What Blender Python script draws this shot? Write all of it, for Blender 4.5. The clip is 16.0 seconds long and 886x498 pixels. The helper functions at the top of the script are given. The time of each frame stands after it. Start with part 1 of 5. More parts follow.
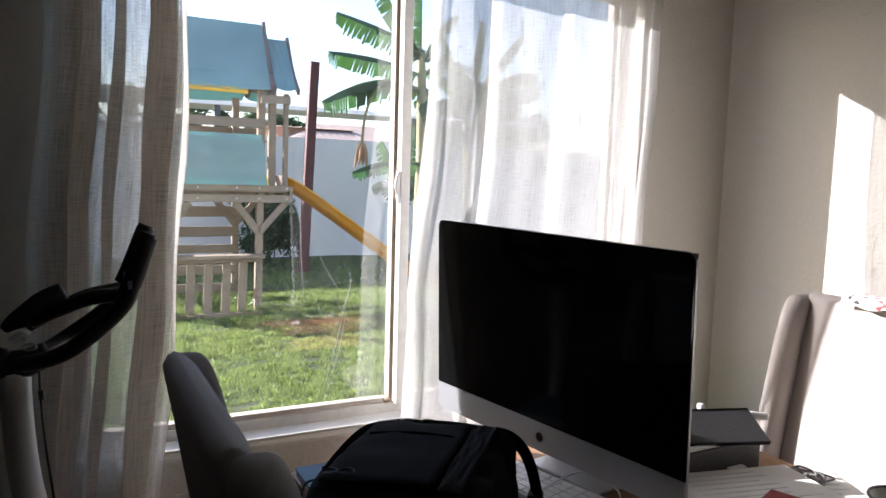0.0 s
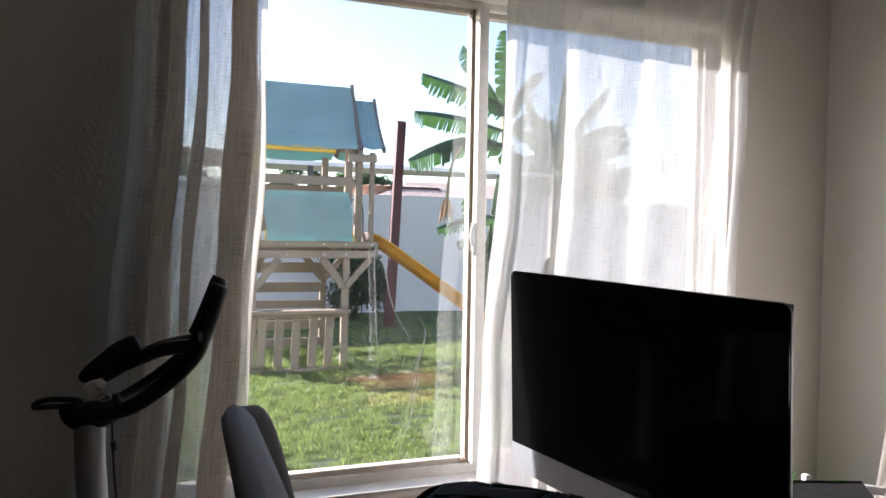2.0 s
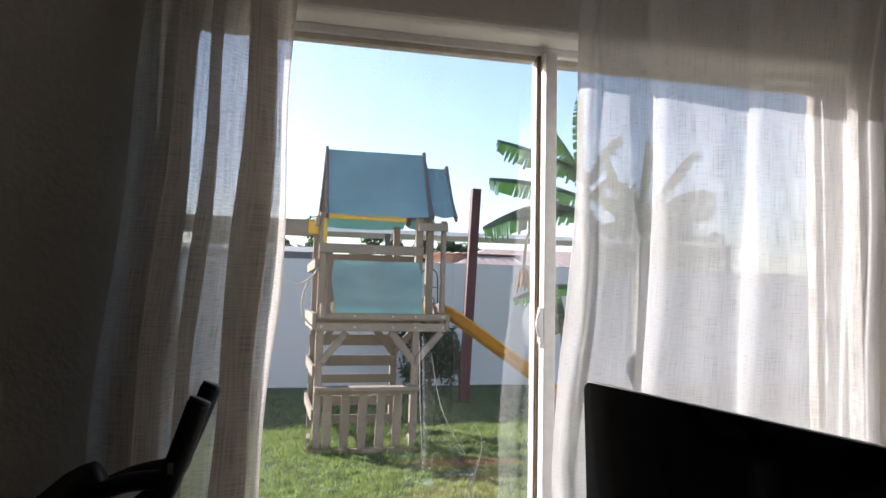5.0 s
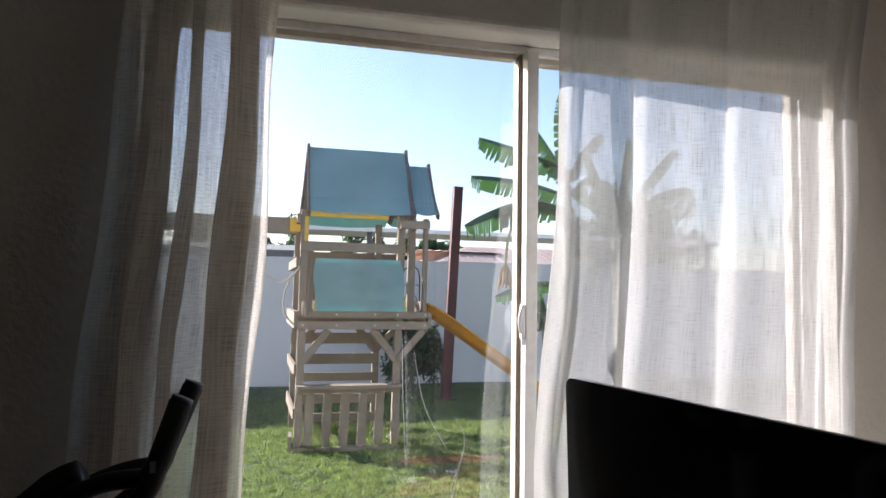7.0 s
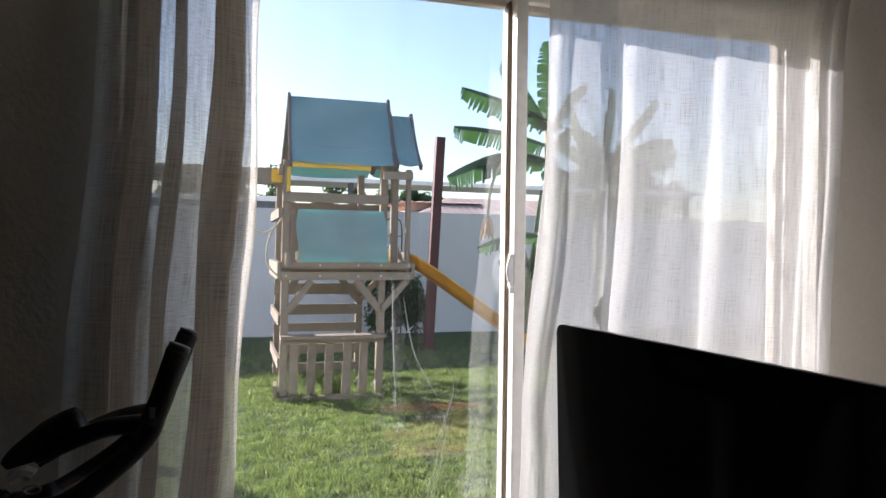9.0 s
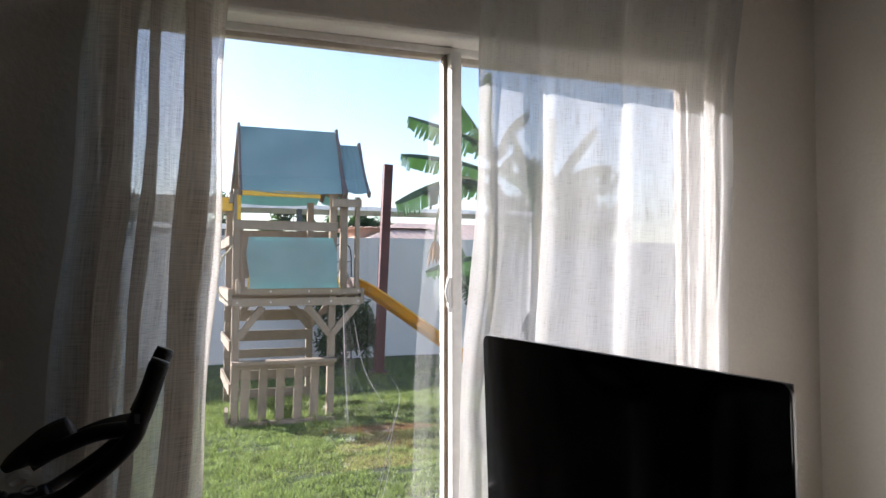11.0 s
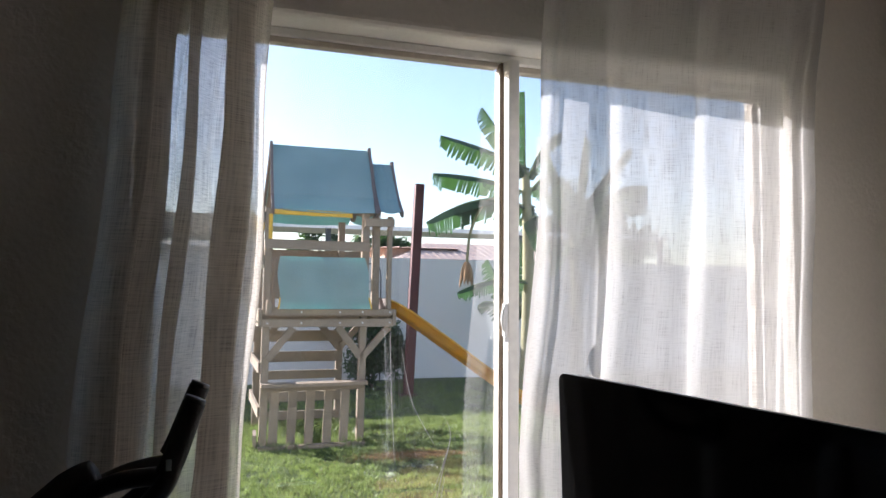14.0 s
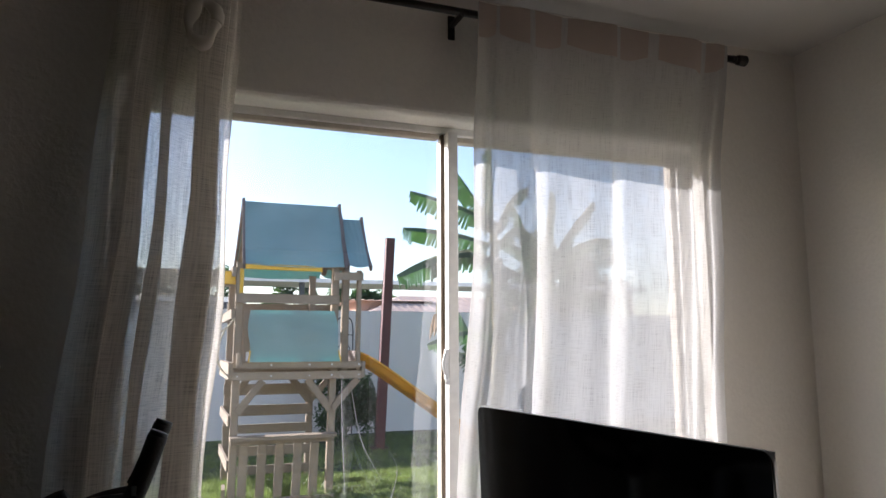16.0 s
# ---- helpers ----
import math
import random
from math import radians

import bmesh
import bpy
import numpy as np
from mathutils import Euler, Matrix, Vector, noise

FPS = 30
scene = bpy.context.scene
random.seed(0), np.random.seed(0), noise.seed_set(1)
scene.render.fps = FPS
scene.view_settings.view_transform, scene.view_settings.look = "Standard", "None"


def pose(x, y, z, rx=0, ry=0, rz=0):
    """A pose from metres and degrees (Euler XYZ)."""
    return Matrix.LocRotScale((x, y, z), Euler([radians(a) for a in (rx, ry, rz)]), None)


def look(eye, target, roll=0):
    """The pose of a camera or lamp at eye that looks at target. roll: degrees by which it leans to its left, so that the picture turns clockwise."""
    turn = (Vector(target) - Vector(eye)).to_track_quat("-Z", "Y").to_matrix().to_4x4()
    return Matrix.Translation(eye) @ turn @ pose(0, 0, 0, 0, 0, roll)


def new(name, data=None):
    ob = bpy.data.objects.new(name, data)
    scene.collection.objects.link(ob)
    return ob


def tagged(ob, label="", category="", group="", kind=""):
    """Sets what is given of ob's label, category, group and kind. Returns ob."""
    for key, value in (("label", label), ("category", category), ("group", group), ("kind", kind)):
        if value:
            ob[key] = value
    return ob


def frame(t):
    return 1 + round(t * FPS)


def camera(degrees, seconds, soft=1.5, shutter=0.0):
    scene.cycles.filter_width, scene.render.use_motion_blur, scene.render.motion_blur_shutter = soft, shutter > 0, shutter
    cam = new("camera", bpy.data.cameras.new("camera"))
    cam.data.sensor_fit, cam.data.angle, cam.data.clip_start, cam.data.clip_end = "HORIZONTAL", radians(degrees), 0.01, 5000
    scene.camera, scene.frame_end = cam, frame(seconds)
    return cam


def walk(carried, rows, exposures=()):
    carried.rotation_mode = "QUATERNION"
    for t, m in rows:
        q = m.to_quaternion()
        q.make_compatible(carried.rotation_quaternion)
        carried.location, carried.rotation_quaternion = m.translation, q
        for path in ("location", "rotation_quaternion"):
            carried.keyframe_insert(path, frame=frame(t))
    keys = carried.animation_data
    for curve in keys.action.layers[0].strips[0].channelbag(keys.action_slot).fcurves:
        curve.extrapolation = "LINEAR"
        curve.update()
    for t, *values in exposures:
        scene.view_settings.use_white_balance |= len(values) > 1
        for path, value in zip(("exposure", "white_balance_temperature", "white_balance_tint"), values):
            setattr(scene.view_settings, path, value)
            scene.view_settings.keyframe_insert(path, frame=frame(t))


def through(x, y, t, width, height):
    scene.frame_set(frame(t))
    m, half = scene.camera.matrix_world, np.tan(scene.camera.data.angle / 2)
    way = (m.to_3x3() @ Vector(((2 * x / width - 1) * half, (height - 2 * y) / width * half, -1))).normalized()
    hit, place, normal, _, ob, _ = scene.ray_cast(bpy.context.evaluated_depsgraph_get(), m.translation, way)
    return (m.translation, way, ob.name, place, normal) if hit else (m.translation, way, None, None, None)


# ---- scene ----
cam = camera(64.2, 16.0)
PATH = [
    (0, (-0.884, -2.057, 1.37), (0.035, -0.292, 1.168), 1.7),
    (0.5, (-0.846, -2.016, 1.376), (-0.041, -0.198, 1.166), 0.7),
    (1, (-0.853, -2.023, 1.378), (-0.097, -0.174, 1.266), 0.8),
    (1.5, (-0.869, -2.038, 1.373), (-0.145, -0.175, 1.34), 0.8),
    (2, (-0.828, -2.024, 1.357), (-0.135, -0.149, 1.307), 1.0),
    (2.5, (-0.772, -1.854, 1.391), (-0.083, 0.023, 1.337), 1.4),
    (3, (-0.73, -1.748, 1.417), (-0.098, 0.149, 1.389), 0.4),
    (3.5, (-0.685, -1.714, 1.418), (-0.208, 0.226, 1.499), 0.8),
    (4, (-0.667, -1.697, 1.408), (-0.227, 0.25, 1.532), 1.3),
    (6.5, (-0.649, -1.708, 1.409), (-0.12, 0.217, 1.545), 0.8),
    (7, (-0.657, -1.706, 1.407), (-0.135, 0.221, 1.536), 0.9),
    (7.5, (-0.657, -1.699, 1.402), (-0.148, 0.232, 1.513), 0.8),
    (8, (-0.653, -1.696, 1.4), (-0.147, 0.237, 1.483), 0.7),
    (8.5, (-0.646, -1.694, 1.393), (-0.097, 0.228, 1.441), 0.7),
    (9, (-0.68, -1.71, 1.402), (-0.103, 0.205, 1.394), 0.8),
    (9.5, (-0.713, -1.751, 1.415), (-0.066, 0.14, 1.488), 1.0),
    (9.7, (-0.724, -1.746, 1.421), (-0.049, 0.133, 1.537), 0.8),
    (11.8, (-0.741, -2.099, 1.381), (-0.036, -0.228, 1.401), -0.1),
    (12, (-0.747, -2.123, 1.377), (-0.092, -0.234, 1.398), 0.3),
    (12.5, (-0.741, -2.09, 1.38), (-0.133, -0.185, 1.41), 0.5),
    (13, (-0.733, -1.944, 1.389), (-0.143, -0.033, 1.439), 1.0),
    (13.5, (-0.741, -1.798, 1.412), (-0.141, 0.109, 1.467), 0.7),
    (14, (-0.749, -1.747, 1.416), (-0.108, 0.144, 1.535), 0.5),
    (14.5, (-0.762, -1.748, 1.418), (-0.127, 0.139, 1.612), 0.4),
    (15, (-0.754, -1.775, 1.419), (-0.133, 0.113, 1.646), -0.0),
    (15.5, (-0.736, -1.867, 1.419), (-0.087, 0.007, 1.677), -0.3),
    (16, (-0.734, -1.977, 1.4), (-0.036, -0.122, 1.667), -0.2),
]
EXPOSURES = [(0.0, 2.12, 6050, 20), (0.5, 2.13, 6050, 20), (2.0, 2.08, 6050, 20), (3.0, 1.9, 6050, 20), (4.0, 1.66, 6050, 20), (9.5, 1.6, 6050, 20), (12.0, 1.8, 6050, 20), (16.0, 1.68, 6050, 20)]
walk(cam, [(t, look(eye, target, roll)) for t, eye, target, roll in PATH], EXPOSURES)

# ---- light ----
SUN_AZ, SUN_EL = math.atan2(-0.98, 1.0), math.atan2(0.58, math.hypot(0.98, 1.0))
to_sun = Vector((math.sin(SUN_AZ) * math.cos(SUN_EL), math.cos(SUN_AZ) * math.cos(SUN_EL), math.sin(SUN_EL)))
world = bpy.data.worlds.new("sky")
scene.world = world
world.use_nodes = True
wn = world.node_tree.nodes
sky = wn.new("ShaderNodeTexSky")
sky.sky_type, sky.sun_disc = "NISHITA", False
sky.sun_elevation, sky.sun_rotation = SUN_EL, SUN_AZ
sky.air_density, sky.dust_density, sky.ozone_density = 1.0, 1.25, 1.5
world.node_tree.links.new(sky.outputs[0], wn["Background"].inputs[0])
wn["Background"].inputs[1].default_value = 0.115
sun_data = bpy.data.lights.new("sun", "SUN")
sun_data.energy, sun_data.angle, sun_data.color = 5.0, radians(0.6), (1.0, 0.95, 0.88)
sun = new("sun", sun_data)
sun.matrix_world = look(to_sun * 40, (0, 0, 0))

# ---- materials ----
V3 = Vector


def material(name):
    m = bpy.data.materials.new(name)
    m.use_nodes = True
    return m, m.node_tree.nodes, m.node_tree.links, m.node_tree.nodes["Principled BSDF"]


def surface(name, colour, rough=0.7, metal=0.0, grain=30.0, vary=0.25, bump=0.2, stretch=(1, 1, 1), big=2.0, spread=0.0, spec=0.5):
    """Paint, wood, cloth or metal: colour varied at two scales, with a fine relief."""
    m, n, l, p = material(name)
    co = n.new("ShaderNodeTexCoord")
    mp = n.new("ShaderNodeMapping")
    mp.inputs["Scale"].default_value = stretch
    l.new(co.outputs["Object"], mp.inputs["Vector"])
    fine, wide = n.new("ShaderNodeTexNoise"), n.new("ShaderNodeTexNoise")
    fine.inputs["Scale"].default_value, fine.inputs["Detail"].default_value = grain, 6
    wide.inputs["Scale"].default_value, wide.inputs["Detail"].default_value = big, 4
    l.new(mp.outputs[0], fine.inputs["Vector"])
    l.new(co.outputs["Object"], wide.inputs["Vector"])
    add = n.new("ShaderNodeMath")
    add.operation = "MULTIPLY_ADD"
    l.new(fine.outputs[0], add.inputs[0])
    add.inputs[1].default_value = 0.5
    half = n.new("ShaderNodeMath")
    half.operation = "MULTIPLY"
    half.inputs[1].default_value = 0.5
    l.new(wide.outputs[0], half.inputs[0])
    l.new(half.outputs[0], add.inputs[2])
    last = add
    if spread:
        info = n.new("ShaderNodeObjectInfo")
        more = n.new("ShaderNodeMath")
        more.operation = "MULTIPLY_ADD"
        more.inputs[1].default_value = spread
        l.new(info.outputs["Random"], more.inputs[0])
        l.new(add.outputs[0], more.inputs[2])
        last = more
    ramp = n.new("ShaderNodeMapRange")
    ramp.inputs[1].default_value, ramp.inputs[2].default_value = 0.3, 0.7 + spread
    ramp.inputs[3].default_value, ramp.inputs[4].default_value = 1 - vary, 1 + vary * 0.6
    l.new(last.outputs[0], ramp.inputs[0])
    mul = n.new("ShaderNodeVectorMath")
    mul.operation = "SCALE"
    mul.inputs[0].default_value = colour
    l.new(ramp.outputs[0], mul.inputs["Scale"])
    l.new(mul.outputs[0], p.inputs["Base Color"])
    p.inputs["Roughness"].default_value, p.inputs["Metallic"].default_value = rough, metal
    p.inputs["Specular IOR Level"].default_value = spec
    if bump:
        b = n.new("ShaderNodeBump")
        b.inputs["Strength"].default_value, b.inputs["Distance"].default_value = bump, 0.004
        l.new(fine.outputs[0], b.inputs["Height"])
        l.new(b.outputs[0], p.inputs["Normal"])
    return m


def leaf_material(name, colour, through, vary=0.4):
    m, n, l, p = material(name)
    noise_tex = n.new("ShaderNodeTexNoise")
    noise_tex.inputs["Scale"].default_value = 5
    co = n.new("ShaderNodeTexCoord")
    l.new(co.outputs["Object"], noise_tex.inputs["Vector"])
    geo = n.new("ShaderNodeNewGeometry")
    add = n.new("ShaderNodeMath")
    l.new(geo.outputs["Random Per Island"], add.inputs[0])
    l.new(noise_tex.outputs[0], add.inputs[1])
    r = n.new("ShaderNodeMapRange")
    r.inputs[1].default_value, r.inputs[2].default_value = 0.2, 1.4
    r.inputs[3].default_value, r.inputs[4].default_value = 1 - vary, 1 + vary
    l.new(add.outputs[0], r.inputs[0])
    outs = []
    for c in (colour, through):
        s = n.new("ShaderNodeVectorMath")
        s.operation = "SCALE"
        s.inputs[0].default_value = c
        l.new(r.outputs[0], s.inputs["Scale"])
        outs.append(s)
    l.new(outs[0].outputs[0], p.inputs["Base Color"])
    p.inputs["Roughness"].default_value = 0.5
    t = n.new("ShaderNodeBsdfTranslucent")
    l.new(outs[1].outputs[0], t.inputs["Color"])
    mix = n.new("ShaderNodeMixShader")
    mix.inputs[0].default_value = 0.4
    l.new(p.outputs[0], mix.inputs[1])
    l.new(t.outputs[0], mix.inputs[2])
    l.new(mix.outputs[0], n["Material Output"].inputs["Surface"])
    return m


def linen_material(name, colour, clear, slub=1.0, coarse=1.15):
    """Sheer slubbed linen: threads that scatter and let light through, with open gaps between them."""
    m, n, l, p = material(name)
    uv = n.new("ShaderNodeUVMap")
    weave = []
    for sx, sz in ((1500, 80), (100, 3400)):
        mp = n.new("ShaderNodeMapping")
        mp.inputs["Scale"].default_value = (sx * slub, sz * slub, 1)
        l.new(uv.outputs[0], mp.inputs["Vector"])
        t = n.new("ShaderNodeTexNoise")
        t.inputs["Scale"].default_value, t.inputs["Detail"].default_value = 0.35, 3
        l.new(mp.outputs[0], t.inputs["Vector"])
        weave.append(t)
    add = n.new("ShaderNodeMath")
    l.new(weave[0].outputs[0], add.inputs[0])
    l.new(weave[1].outputs[0], add.inputs[1])
    hole = n.new("ShaderNodeMapRange")
    hole.inputs[1].default_value, hole.inputs[2].default_value = 0.75, 1.25
    hole.inputs[3].default_value, hole.inputs[4].default_value = clear * 1.9, clear * 0.2
    l.new(add.outputs[0], hole.inputs[0])
    tint = n.new("ShaderNodeMapRange")
    tint.inputs[1].default_value, tint.inputs[2].default_value = 0.7, 1.3
    tint.inputs[3].default_value, tint.inputs[4].default_value = 1 + 0.22 * coarse, 1 - 0.42 * coarse
    l.new(add.outputs[0], tint.inputs[0])
    col = n.new("ShaderNodeVectorMath")
    col.operation = "SCALE"
    col.inputs[0].default_value = colour
    l.new(tint.outputs[0], col.inputs["Scale"])
    d, t, o = n.new("ShaderNodeBsdfDiffuse"), n.new("ShaderNodeBsdfTranslucent"), n.new("ShaderNodeBsdfTransparent")
    l.new(col.outputs[0], d.inputs[0])
    l.new(col.outputs[0], t.inputs[0])
    cloth, whole = n.new("ShaderNodeMixShader"), n.new("ShaderNodeMixShader")
    cloth.inputs[0].default_value = 0.35
    l.new(d.outputs[0], cloth.inputs[1])
    l.new(t.outputs[0], cloth.inputs[2])
    l.new(hole.outputs[0], whole.inputs[0])
    l.new(cloth.outputs[0], whole.inputs[1])
    l.new(o.outputs[0], whole.inputs[2])
    l.new(whole.outputs[0], n["Material Output"].inputs["Surface"])
    return m


def glass_material(name, dirt):
    m, n, l, p = material(name)
    clear, gloss, dust = n.new("ShaderNodeBsdfTransparent"), n.new("ShaderNodeBsdfGlossy"), n.new("ShaderNodeBsdfDiffuse")
    clear.inputs[0].default_value = (0.97, 0.985, 0.98, 1)
    gloss.inputs["Roughness"].default_value = 0.0
    dust.inputs[0].default_value = (0.8, 0.8, 0.78, 1)
    lw, fr = n.new("ShaderNodeLayerWeight"), n.new("ShaderNodeMath")
    lw.inputs[0].default_value = 0.5
    fifth = n.new("ShaderNodeMath")
    fifth.operation, fifth.inputs[1].default_value = "POWER", 5.0
    fr.operation, fr.inputs[1].default_value, fr.inputs[2].default_value = "MULTIPLY_ADD", 0.9, 0.10
    l.new(lw.outputs["Facing"], fifth.inputs[0])
    l.new(fifth.outputs[0], fr.inputs[0])
    co = n.new("ShaderNodeTexCoord")
    mp = n.new("ShaderNodeMapping")
    mp.inputs["Scale"].default_value = (9, 9, 1.2)
    l.new(co.outputs["Object"], mp.inputs[0])
    t = n.new("ShaderNodeTexNoise")
    t.inputs["Scale"].default_value, t.inputs["Detail"].default_value = 1.5, 8
    l.new(mp.outputs[0], t.inputs["Vector"])
    r = n.new("ShaderNodeMapRange")
    r.inputs[1].default_value, r.inputs[2].default_value, r.inputs[3].default_value, r.inputs[4].default_value = 0.35, 0.8, dirt * 0.3, dirt * 2.5
    l.new(t.outputs[0], r.inputs[0])
    a, b = n.new("ShaderNodeMixShader"), n.new("ShaderNodeMixShader")
    l.new(r.outputs[0], a.inputs[0])
    l.new(clear.outputs[0], a.inputs[1])
    l.new(dust.outputs[0], a.inputs[2])
    l.new(fr.outputs[0], b.inputs[0])
    l.new(a.outputs[0], b.inputs[1])
    l.new(gloss.outputs[0], b.inputs[2])
    l.new(b.outputs[0], n["Material Output"].inputs["Surface"])
    return m


